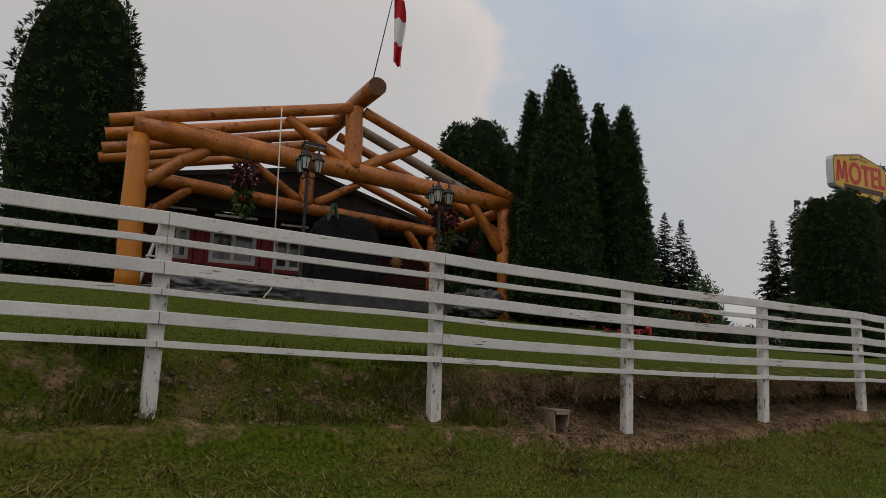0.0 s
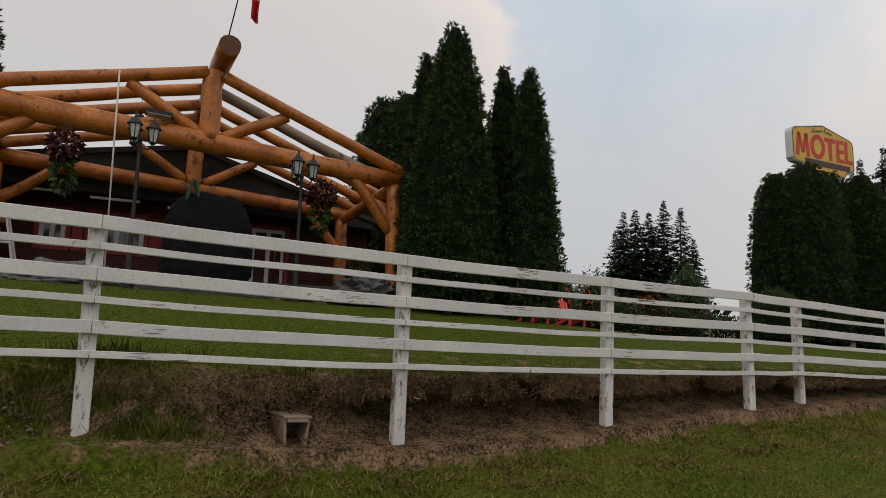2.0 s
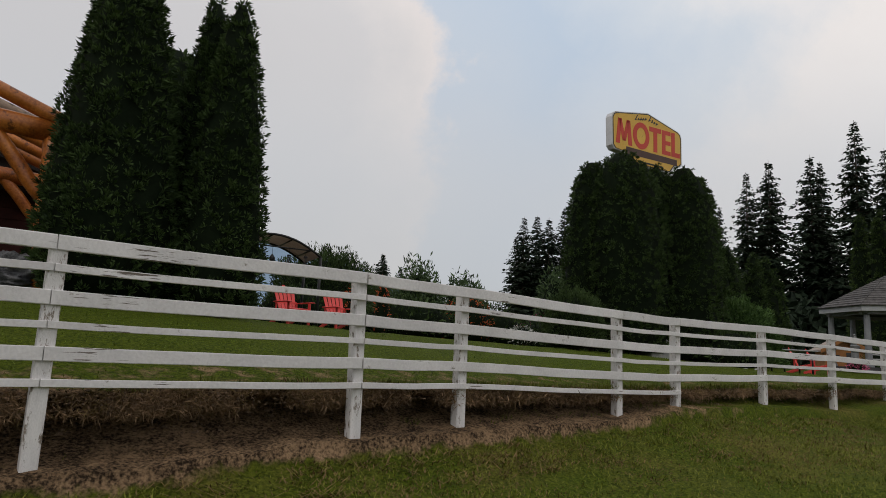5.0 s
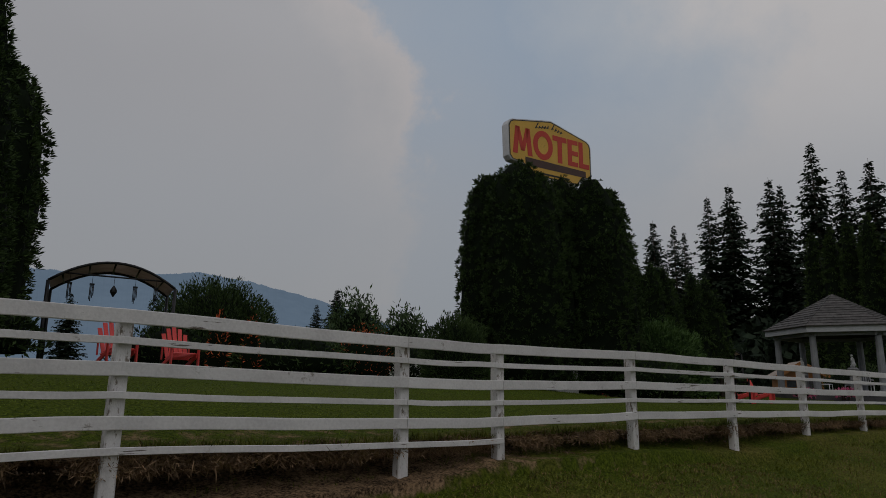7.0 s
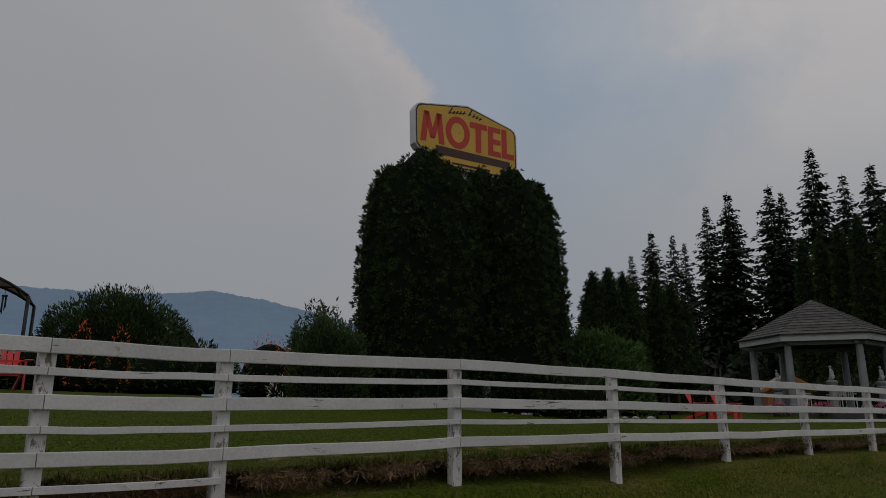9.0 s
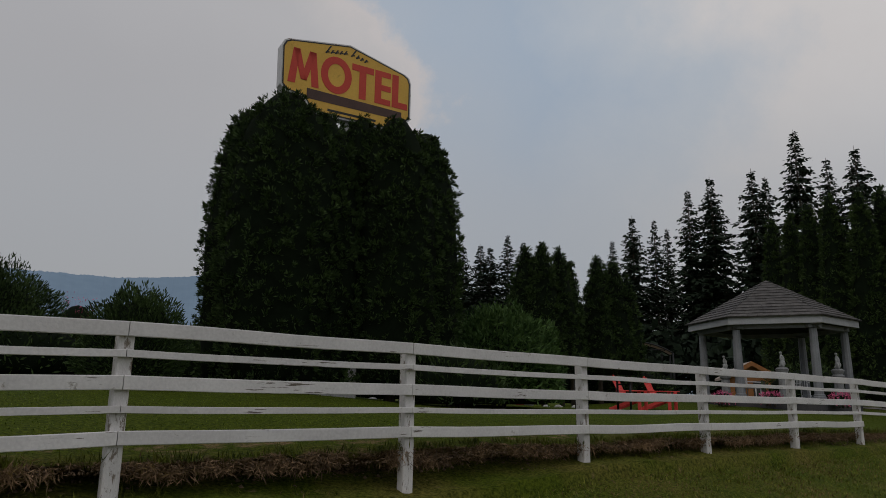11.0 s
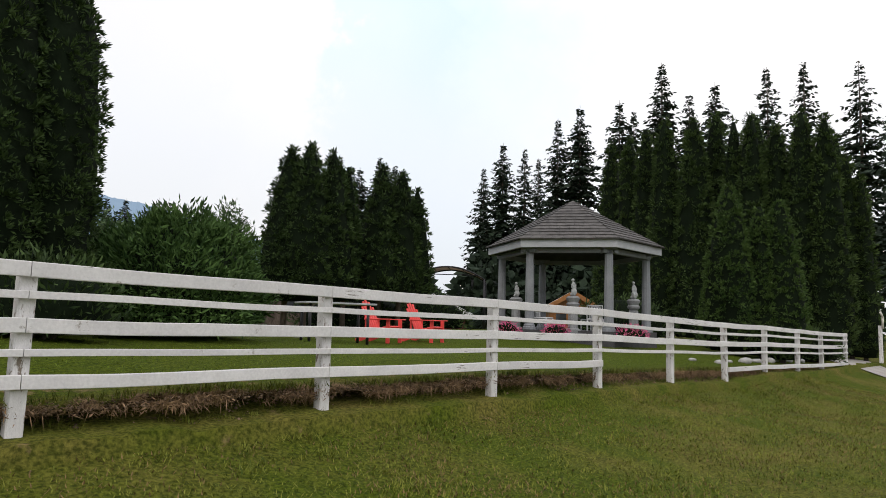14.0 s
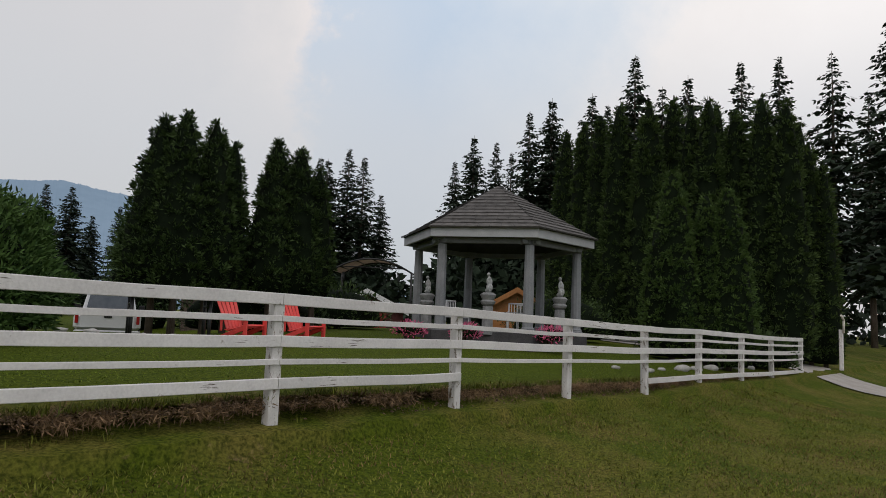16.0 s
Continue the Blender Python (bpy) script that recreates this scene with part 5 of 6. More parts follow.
def build_cabin():
    ob = thing("cabin", L(3, 5, 2.0), "low dark red cabin with white-framed windows behind the log frame", "cabin")
    holes = [(0.72, 1.25, 3.28, 4.08), (1.72, 2.86, 3.26, 4.08), (3.30, 4.05, 3.22, 4.02), (5.3, 6.15, 2.3, 4.1)]
    u = -2.2
    for h0, h1, z0, z1 in holes:
        wall_box("wall", u, h0, 4.9, 5.05, 1.6, 4.55, M_REDWALL, ob)
        wall_box("wall", h0, h1, 4.9, 5.05, 1.6, z0, M_REDWALL, ob)
        wall_box("wall", h0, h1, 4.9, 5.05, z1, 4.55, M_REDWALL, ob)
        u = h1
    wall_box("wall", u, 8.3, 4.9, 5.05, 1.6, 4.55, M_REDWALL, ob)
    wall_box("wall", -2.2, 8.3, 9.0, 9.15, 1.6, 4.55, M_REDWALL, ob)
    wall_box("wall", -2.2, -2.05, 5.05, 9.0, 1.6, 4.55, M_REDWALL, ob)
    wall_box("wall", 8.15, 8.3, 5.05, 9.0, 1.6, 4.55, M_REDWALL, ob)
    for k in range(11):
        wall_box("siding_board", -2.2, 0.33, 4.875, 4.898, 1.7 + 0.235 * k, 1.7 + 0.235 * k + 0.215, M_REDWALL, ob, bevel=0.006)
        wall_box("siding_board", 6.12, 8.3, 4.875, 4.898, 1.7 + 0.235 * k, 1.7 + 0.235 * k + 0.215, M_REDWALL, ob, bevel=0.006)
    for i, (h0, h1, z0, z1) in enumerate(holes):
        name = "window" if i < 3 else "door"
        w = wall_box(name, h0, h1, 4.96, 4.975, z0, z1, M_GLASS if i < 3 else M_REDWALL, ob, "dark glass" if i < 3 else "dark red door")
        f = 0.09
        for a, b, c, d in ((h0 - f, h0, z0 - f, z1 + f), (h1, h1 + f, z0 - f, z1 + f), (h0, h1, z1, z1 + f), (h0, h1, z0 - f, z0)):
            wall_box("casing", a, b, 4.868, 4.90, c, d, M_REDTRIM, w, "red casing")
        mid = (h0 + h1) / 2
        for a, b, c, d in ((h0 + 0.002, h0 + 0.10, z0, z1), (h1 - 0.10, h1 - 0.002, z0, z1), (mid - 0.05, mid + 0.05, z0, z1), (h0 + 0.1, mid - 0.05, z1 - 0.09, z1), (mid + 0.05, h1 - 0.1, z1 - 0.09, z1), (h0 + 0.1, mid - 0.05, z0, z0 + 0.1), (mid + 0.05, h1 - 0.1, z0, z0 + 0.1)):
            wall_box("sash", a, b, 4.915, 4.955, c, d, M_TRIM, w, "white sash")
    for u0, z0 in ((-0.45, 4.90), (8.45, 4.30)):
        bm = bmesh.new()
        vs = [bm.verts.new(L(u, n, z)) for n in (4.0, 9.6) for u, z in ((u0, z0), (3.78, 5.66), (3.78, 5.78), (u0, z0 + 0.12))]
        for f in ((0, 1, 2, 3), (4, 5, 6, 7), (0, 1, 5, 4), (1, 2, 6, 5), (2, 3, 7, 6), (3, 0, 4, 7)):
            bm.faces.new([vs[i] for i in f])
        bmesh.ops.recalc_face_normals(bm, faces=bm.faces)
        part("roof", bm, M_ROOF, ob, "dark roofing")
    bm = bmesh.new()
    prism(bm, [(-0.45, 4.50), (8.2, 4.22), (8.2, 4.40), (3.78, 5.65), (-0.45, 4.92)], Matrix.Translation((LX, LY, 0)) @ Matrix.Rotation(math.atan2(LUY, LUX), 4, "Z") @ Matrix.Translation((0, 4.06, 0)), 0.1)
    bmesh.ops.recalc_face_normals(bm, faces=bm.faces)
    part("gable", bm, M_ROOF, ob, "dark gable boards")
    for u0, u1, z in ((0.25, 1.30, 4.42), (1.72, 2.72, 4.36), (3.3, 4.0, 4.30)):
        wall_box("trim_board", u0, u1, 4.165, 4.19, z - 0.055, z, M_TRIM, ob, "short white trim board")
    for u0, u1 in ((1.38, 1.60), (2.98, 3.20), (4.16, 4.34)):
        wall_box("shutter", u0, u1, 4.87, 4.895, 3.20, 4.1, M_REDTRIM, ob, "red shutter")


build_cabin()


def build_deck():
    ob = thing("patio_deck", L(3.8, 1.8, 2.05), "low dark patio deck of boards on concrete blocks", "deck")
    wall_box("front_skirt", 1.9, 6.3, 0.26, 0.30, 2.10, 2.34, M_DECK, ob)
    for k in range(22):
        wall_box("board", 1.9, 6.3, 0.26 + 0.145 * k, 0.26 + 0.145 * k + 0.138, 2.345, 2.38, M_DECK, ob)
    for u in (2.1, 3.45, 4.6, 5.9):
        wall_box("block", u, u + 0.24, 0.32, 0.6, 1.85, 2.10, M_ROCK, ob, "pale concrete block", 0.01)
        wall_box("block", u, u + 0.24, 2.9, 3.2, 1.95, 2.34, M_ROCK, ob, "pale concrete block", 0.01)


build_deck()


def lamp_post(x, y, top, turn, heads):
    z = z_at(x, y)
    ob = thing("lamp_post", (x, y, z), "black garden lamp post with glass lanterns before the log frame", "lamp post", "garden lamp posts")
    bm = bmesh.new()
    lathe(bm, (x, y, z - 0.05), [(0.10, 0), (0.10, 0.12), (0.06, 0.2), (0.045, 0.5), (0.035, 0.55), (0.026, top - z - 0.32), (0.04, top - z - 0.28), (0.02, top - z - 0.24)], 12)
    part("pole", bm, M_BLACKMETAL, ob)
    for k in range(heads):
        a = radians(turn + 360 * k / heads if heads > 2 else turn + 180 * k)
        ex, ey = x + 0.18 * math.cos(a), y + 0.18 * math.sin(a)
        bm = bmesh.new()
        rod(bm, (x, y, top - 0.42), (x + 0.12 * math.cos(a), y + 0.12 * math.sin(a), top - 0.47), 0.012, 0.012, 6)
        rod(bm, (x + 0.12 * math.cos(a), y + 0.12 * math.sin(a), top - 0.47), (ex, ey, top - 0.38), 0.012, 0.012, 6)
        part("arm", bm, M_BLACKMETAL, ob)
        bm = bmesh.new()
        lathe(bm, (ex, ey, top - 0.38), [(0.03, 0), (0.06, 0.03), (0.06, 0.04)], 6)
        for j in range(6):
            b = j * math.pi / 3
            rod(bm, (ex + 0.06 * math.cos(b), ey + 0.06 * math.sin(b), top - 0.34), (ex + 0.095 * math.cos(b), ey + 0.095 * math.sin(b), top - 0.12), 0.007, 0.007, 4)
        lan = part("lantern", bm, M_BLACKMETAL, ob)
        bm = bmesh.new()
        lathe(bm, (ex, ey, top - 0.335), [(0.052, 0), (0.085, 0.205)], 6)
        part("glass", bm, M_LAMPGLASS, lan, "pale lantern glass")
        bm = bmesh.new()
        lathe(bm, (ex, ey, top - 0.125), [(0.125, 0), (0.11, 0.02), (0.05, 0.10), (0.02, 0.12), (0.015, 0.19), (0.004, 0.22)], 8)
        part("cap", bm, M_BLACKMETAL, lan)


lamp_post(-2.48, 11.74, 4.74, 25, 3)
lamp_post(-0.10, 12.62, 4.44, 20, 3)


def hanging_basket(x, y, top, bottom, r, seed, hang, label):
    ob = thing("hanging_basket", (x, y, bottom), label, "hanging basket", "hanging flower baskets")
    rng = np.random.default_rng(seed)
    zc = (top + bottom) / 2 + 0.05
    for name, n, mat, low, size in (("leaves", 500, M_DARKLEAF, -0.9, 0.09), ("trailing_leaves", 160, M_CEDAR, -1.0, 0.12), ("flowers", 45, M_FLOWERWHITE, -0.7, 0.05)):
        d = unit(rng.normal(size=(n, 3)))
        base = np.array([x, y, zc]) + d * np.array([r, r, (top - bottom) / 2]) * rng.uniform(0.55, 1.0, (n, 1))
        if name == "trailing_leaves":
            base = np.array([x, y, bottom]) + d * np.array([r * 0.45, r * 0.45, 0.28]) - np.array([0, 0, 0.12])
        way = unit(d + np.array([0, 0, -0.6]) + 0.5 * rng.normal(size=(n, 3)))
        clumps(name, base, base + way * size * rng.uniform(0.6, 1.4, (n, 1)), unit(np.cross(way, rng.normal(size=(n, 3)))), np.full(n, size * 0.33), ob, mat)
    bm = bmesh.new()
    lathe(bm, (x, y, zc - 0.18), [(0.06, 0), (0.15, 0.06), (0.18, 0.18)], 12)
    part("bowl", bm, M_BLACKMETAL, ob)
    bm = bmesh.new()
    for k in range(3):
        a = k * 2.09
        rod(bm, (x + 0.17 * math.cos(a), y + 0.17 * math.sin(a), zc), (x, y, hang), 0.005, 0.005, 4)
    part("chain", bm, M_BLACKMETAL, ob)


hanging_basket(-3.52, 11.50, 4.38, 3.92, 0.24, 1, 4.66, "hanging basket of dark red leaves and pale flowers under the beam")
hanging_basket(0.02, 13.75, 4.25, 3.75, 0.27, 2, 4.50, "hanging basket of dark red leaves under the log beam")
hanging_basket(0.95, 16.9, 4.05, 3.6, 0.25, 3, 4.60, "hanging basket of dark red leaves at the rear posts")


def build_flag():
    base = L(3.92, -0.55, 6.44)
    top = base + Vector((0.35, -0.05, 1.95))
    ob = thing("flag", base, "red and white flag hanging limp from a thin pole", "flag")
    bm = bmesh.new()
    rod(bm, base, top, 0.012, 0.009, 8)
    part("pole", bm, M_BLACKMETAL, ob)
    # the cloth hangs in folds: three upright bands that droop from the pole
    for k, (f0, f1, mat) in enumerate(((0.0, 0.34, M_FLAGRED), (0.34, 0.70, M_FLAGWHITE), (0.70, 1.0, M_FLAGRED))):
        bm = bmesh.new()
        rows, cols = 12, 8
        grid = []
        for i in range(rows + 1):
            line = []
            for j in range(cols + 1):
                f = f0 + (f1 - f0) * j / cols
                v = i / rows
                p0 = top + (base - top) * 0.05
                line.append(bm.verts.new(p0 + Vector((0.01 + 0.05 * f + (0.20 + 0.05 * math.sin(5 * f)) * v, 0.07 * math.sin(9 * v + 3 * f), -1.45 * f - 0.12 * v))))
            grid.append(line)
        for i in range(rows):
            for j in range(cols):
                bm.faces.new((grid[i][j], grid[i][j + 1], grid[i + 1][j + 1], grid[i + 1][j])).smooth = True
        part("band", bm, mat, ob, "red cloth" if mat is M_FLAGRED else "white cloth")


build_flag()

ob = thing("rope", L(2.3, -0.15, 2.1), "pale rope hanging from a rafter to the lawn", "rope")
bm = bmesh.new()
rod(bm, L(2.29, -0.20, 5.72), L(2.36, -0.22, 2.32), 0.014, 0.014, 6)
rod(bm, L(2.36, -0.22, 2.32), L(2.15, -0.35, 2.05), 0.014, 0.014, 6)
part("strand", bm, M_ROPE, ob)

ob = thing("flood_lamp", L(2.95, -0.15, 5.05), "small black flood lamp box fixed on the log beam", "lamp")
for nm, z, hz, mat, lab in (("housing", 5.085, 0.065, M_BLACKMETAL, "black housing"), ("lens", 5.046, 0.012, M_LAMPGLASS, "pale lens")):
    bm = bmesh.new()
    box(bm, Matrix.Translation(L(2.95, -0.17, z)) @ Matrix.Rotation(math.atan2(LUY, LUX), 4, "Z") @ Matrix.Rotation(radians(3.5), 4, "Y"), 0.44 if nm == "housing" else 0.38, 0.25, hz, 0.004)
    part(nm, bm, mat, ob, lab)

ob = thing("finial", L(2.6, 2.7, 5.75), "small metal finial standing on the rafters", "finial")
bm = bmesh.new()
c = L(2.6, 2.75, 5.80)
lathe(bm, c, [(0.07, 0), (0.07, 0.10), (0.03, 0.12), (0.03, 0.2), (0.012, 0.24), (0.006, 0.48)], 10)
part("spike", bm, M_BLACKMETAL, ob)


def cover(name, u0, u1, n0, n1, z0, z1, label, material, seed, category, crumple=0.08, domed=0.35):
    """Cloth or tarpaulin thrown over something: a sagging, creased shell."""
    ob = thing(name, L((u0 + u1) / 2, (n0 + n1) / 2, z0), label, category)
    bm = bmesh.new()
    bmesh.ops.create_icosphere(bm, subdivisions=5, radius=1.0)
    for v in bm.verts:
        d = v.co.copy()
        q = Vector((math.copysign(abs(d.x) ** (1 - domed), d.x), math.copysign(abs(d.y) ** (1 - domed), d.y), d.z))
        k = 1 + crumple * (noise.noise(d * 3.0 + Vector((seed, 0, 0))) + 0.6 * noise.noise(d * 7.0 + Vector((0, seed, 0))) + 0.9 * abs(noise.noise(d * 9.0 + Vector((seed, 2, 0)))) - 0.25 + 0.4 * abs(noise.noise(d * 19)))
        flare = 1 + 0.15 * max(0.0, -d.z)
        v.co = L((u0 + u1) / 2 + q.x * k * flare * (u1 - u0) / 2, (n0 + n1) / 2 + q.y * k * flare * (n1 - n0) / 2, max(z0, z0 + (z1 - z0) * (0.42 + 0.58 * q.z * k)))
    part("cloth", bm, material, ob, smooth=True)
    return ob


grill = cover("covered_grill", 3.2, 4.75, 0.4, 1.5, 2.38, 4.0, "large black cloth cover over a bulky grill on the deck", M_BLACKCLOTH, 2.0, "grill", 0.07, 0.45)
for u in (3.45, 4.5):
    for n in (0.62, 1.28):
        bm = bmesh.new()
        rod(bm, L(u, n, 2.375), L(u, n, 2.62), 0.035, 0.03, 8)
        part("foot", bm, M_BLACKMETAL, grill, "black metal foot")
bm = bmesh.new()
rod(bm, L(3.62, 0.95, 3.99), L(4.02, 0.95, 4.03), 0.025, 0.025, 8)
rod(bm, L(3.62, 0.95, 3.86), L(3.62, 0.95, 3.99), 0.02, 0.02, 6)
rod(bm, L(4.02, 0.95, 3.90), L(4.02, 0.95, 4.03), 0.02, 0.02, 6)
part("lid_handle", bm, M_BLACKMETAL, grill, "dark handle on the lid")

cover("tarp_heap", 0.6, 2.7, -0.05, 0.85, 2.02, 2.48, "crumpled grey tarpaulin heap beside the deck", M_TARP, 5.0, "tarp", 0.45, 0.2)
cover("tarp_heap", 6.35, 7.65, -0.15, 1.0, 2.05, 2.62, "grey tarpaulin over a low pile beside the log post", M_TARP, 8.0, "tarp", 0.35, 0.2)

ob = thing("trestle", L(0.5, 2.0, 2.1), "pale wooden folding trestle before the cabin windows", "trestle")
for a, b in (((0.17, 2.0, 2.35), (0.50, 2.0, 3.66)), ((0.80, 2.0, 2.35), (0.54, 2.0, 3.64)), ((0.17, 2.35, 2.35), (0.50, 2.1, 3.66)), ((0.80, 2.35, 2.35), (0.54, 2.1, 3.64)), ((0.26, 1.97, 2.95), (0.70, 1.97, 2.95))):
    bm = bmesh.new()
    m, length = along(L(*a), L(*b))
    box(bm, m @ Matrix.Translation((0, 0, length / 2)), 0.09, 0.035, length, 0.006)
    part("leg", bm, M_TRIM, ob)

ob = thing("sun_ornament", L(5.27, 1.2, 3.2), "small gilded sun ornament on a thin stake by the covered grill", "ornament")
bm = bmesh.new()
lathe(bm, (0, 0, 0), [(0.085, -0.012), (0.10, 0.0), (0.07, 0.025), (0.0001, 0.035)], 16)
bmesh.ops.transform(bm, matrix=Matrix.Translation(L(5.27, 1.2, 3.2)) @ Matrix.Rotation(radians(90), 4, "X"), verts=bm.verts)
part("disc", bm, M_PLAYWOOD, ob)
for k in range(10):
    bm = bmesh.new()
    m = Matrix.Translation(L(5.27, 1.2, 3.2)) @ Matrix.Rotation(k * math.pi / 5, 4, "Y")
    prism(bm, [(-0.025, 0.095), (0.025, 0.095), (0.0, 0.165)], m, 0.012)
    part("ray", bm, M_PLAYWOOD, ob)
bm = bmesh.new()
rod(bm, L(5.27, 1.23, 2.36), L(5.27, 1.23, 3.2), 0.012, 0.012, 6)
part("stake", bm, M_BLACKMETAL, ob)


ob = thing("folded_parasol", L(3.45, 0.6, 2.38), "folded green cloth parasol leaning on the deck", "parasol")
for k, (a, b) in enumerate((((3.62, 0.62, 4.20), (3.36, 0.60, 3.15)), ((3.66, 0.62, 4.20), (3.80, 0.66, 3.55)), ((3.38, 0.60, 3.25), (3.45, 0.60, 2.40)))):
    bm = bmesh.new()
    m, length = along(L(*a), L(*b))
    box(bm, m @ Matrix.Translation((0, 0, length / 2)), 0.13 - 0.03 * k, 0.05, length, 0.015)
    part("cloth_fold", bm, M_GREENSTRAP, ob)

# short posts and a woodpile end beside the tall log post
ob = thing("timber_rack", L(-0.45, 3.9, 2.0), "pale timber rack of short posts beside the log frame", "rack")
for u, n in ((-0.62, 3.9), (-0.2, 4.3)):
    wall_box("upright", u, u + 0.28, n, n + 0.26, 1.9, 3.55, M_PLAYWOOD, ob, bevel=0.02)
wall_box("cross_board", -0.95, 0.25, 3.86, 3.895, 3.56, 3.70, M_PLAYWOOD, ob, bevel=0.01)


# ---- old culvert box in the bank ----
ob = thing("wooden_drain_box", (1.26, 7.14, 0.42), "old weathered wooden drain box set in the earth bank", "drain box")
m0 = Matrix.Translation((1.28, 7.13, 0.42)) @ Matrix.Rotation(math.atan2(UY, UX), 4, "Z")
for nm, x, y, z, sx, sy, sz, ry in (("side_board", -0.088, 0.15, 0.15, 0.022, 0.34, 0.33, -3), ("side_board", 0.088, 0.15, 0.15, 0.022, 0.34, 0.33, 7), ("top_board", 0.005, 0.15, 0.325, 0.23, 0.38, 0.024, 2), ("front_batten", 0.003, -0.03, 0.298, 0.18, 0.02, 0.028, 2), ("back_board", 0, 0.30, 0.14, 0.23, 0.03, 0.40, 0), ("bottom_board", 0, 0.14, 0.035, 0.21, 0.34, 0.02, 0)):
    bm = bmesh.new()
    box(bm, m0 @ pose(x, y, z, 0, ry, 0), sx, sy, sz, 0.005)
    part(nm, bm, M_LOG_OLD if nm not in ("back_board", "bottom_board") else M_CLOD, ob)


# ---- arched garden canopies ----
def canopy(x0, y0, x1, y1, top, drop, width, label, chimes):
    a, b = Vector((x0, y0, 0)), Vector((x1, y1, 0))
    way = (b - a).normalized()
    nrm = Vector((-way.y, way.x, 0))
    length = (b - a).length
    z = z_at((x0 + x1) / 2, (y0 + y1) / 2)
    ob = thing("garden_canopy", ((x0 + x1) / 2, (y0 + y1) / 2, z), label, "canopy", "arched canopies")

    def arch(f, n):
        return a + way * length * f + nrm * n + Vector((0, 0, top - drop * (2 * f - 1) ** 2))

    bm = bmesh.new()
    grid = [[bm.verts.new(arch(i / 14, width * j / 5) + Vector((0, 0, 0.02))) for j in range(6)] for i in range(15)]
    for i in range(14):
        for j in range(5):
            bm.faces.new((grid[i][j], grid[i + 1][j], grid[i + 1][j + 1], grid[i][j + 1])).smooth = True
    bmesh.ops.solidify(bm, geom=bm.faces[:], thickness=0.012)
    part("cloth", bm, M_CANOPY, ob, "pale brown cloth")
    for n in (0.0, width):
        bm = bmesh.new()
        tube(bm, [arch(i / 14, n) for i in range(15)], 0.03)
        part("bow", bm, M_BLACKMETAL, ob)
        for f in (0.0, 1.0):
            bm = bmesh.new()
            e = arch(f, n)
            rod(bm, (e.x, e.y, z - 0.1), e, 0.035, 0.035, 8)
            part("post", bm, M_BLACKMETAL, ob)
    for k in range(5):
        bm = bmesh.new()
        f = 0.1 + 0.2 * k
        rod(bm, arch(f, 0), arch(f, width), 0.02, 0.02, 6)
        part("purlin", bm, M_BLACKMETAL, ob)
    bm = bmesh.new()
    rod(bm, arch(0.12, 0) - Vector((0, 0, 0.02)), arch(0.9, 0) - Vector((0, 0, 0.02)), 0.018, 0.018, 6)
    bar = part("chime_bar", bm, M_BLACKMETAL, ob)
    for k in range(chimes):
        bm = bmesh.new()
        p_ = a + way * length * (0.16 + 0.68 * k / max(1, chimes - 1)) + Vector((0, 0, top - drop * 0.65))
        rod(bm, p_, p_ - Vector((0, 0, 0.16)), 0.004, 0.004, 4)
        if k == 2:
            bmesh.ops.create_circle(bm, cap_ends=False, radius=0.13, segments=16, matrix=Matrix.Translation(p_ - Vector((0, 0, 0.3))) @ Matrix.Rotation(radians(90), 4, "X"))
            lathe(bm, p_ - Vector((0, 0, 0.42)), [(0.01, 0), (0.07, 0.10), (0.07, 0.14), (0.01, 0.24)], 8)
        else:
            lathe(bm, p_ - Vector((0, 0, 0.2)), [(0.05, 0), (0.05, 0.03)], 8)
            for j in range(4):
                q_ = p_ + Vector((0.035 * math.cos(j * 1.57), 0.035 * math.sin(j * 1.57), -0.2))
                rod(bm, q_, q_ - Vector((0, 0, 0.22 + 0.04 * j)), 0.009, 0.009, 5)
        part("wind_chime", bm, M_BLACKMETAL, bar)
    return ob


canopy(2.62, 19.95, 4.86, 20.82, 4.12, 0.46, 1.5, "arched steel garden canopy with pale cloth and wind chimes", 5)
canopy(23.0, 34.5, 25.4, 33.6, 3.62, 0.42, 1.6, "arched steel garden canopy with pale cloth beyond the gazebo", 2)


# ---- statues on pedestals in the gazebo ----
def pedestal(x, y, top, label):
    z = GZ + 0.06
    ob = thing("pedestal", (x, y, z), label, "pedestal", "gazebo pedestals")
    h = top - z
    bm = bmesh.new()
    lathe(bm, (x, y, z), [(0.20, 0), (0.20, 0.08), (0.13, 0.12), (0.12, h - 0.30)], 8)
    part("shaft", bm, M_STONE, ob)
    bm = bmesh.new()
    lathe(bm, (x, y, z + h - 0.30), [(0.09, 0), (0.15, 0.05), (0.17, 0.10), (0.13, 0.14), (0.16, 0.20), (0.18, 0.25), (0.12, 0.30)], 16)
    part("urn", bm, M_STONE, ob, "stepped cast stone urn")


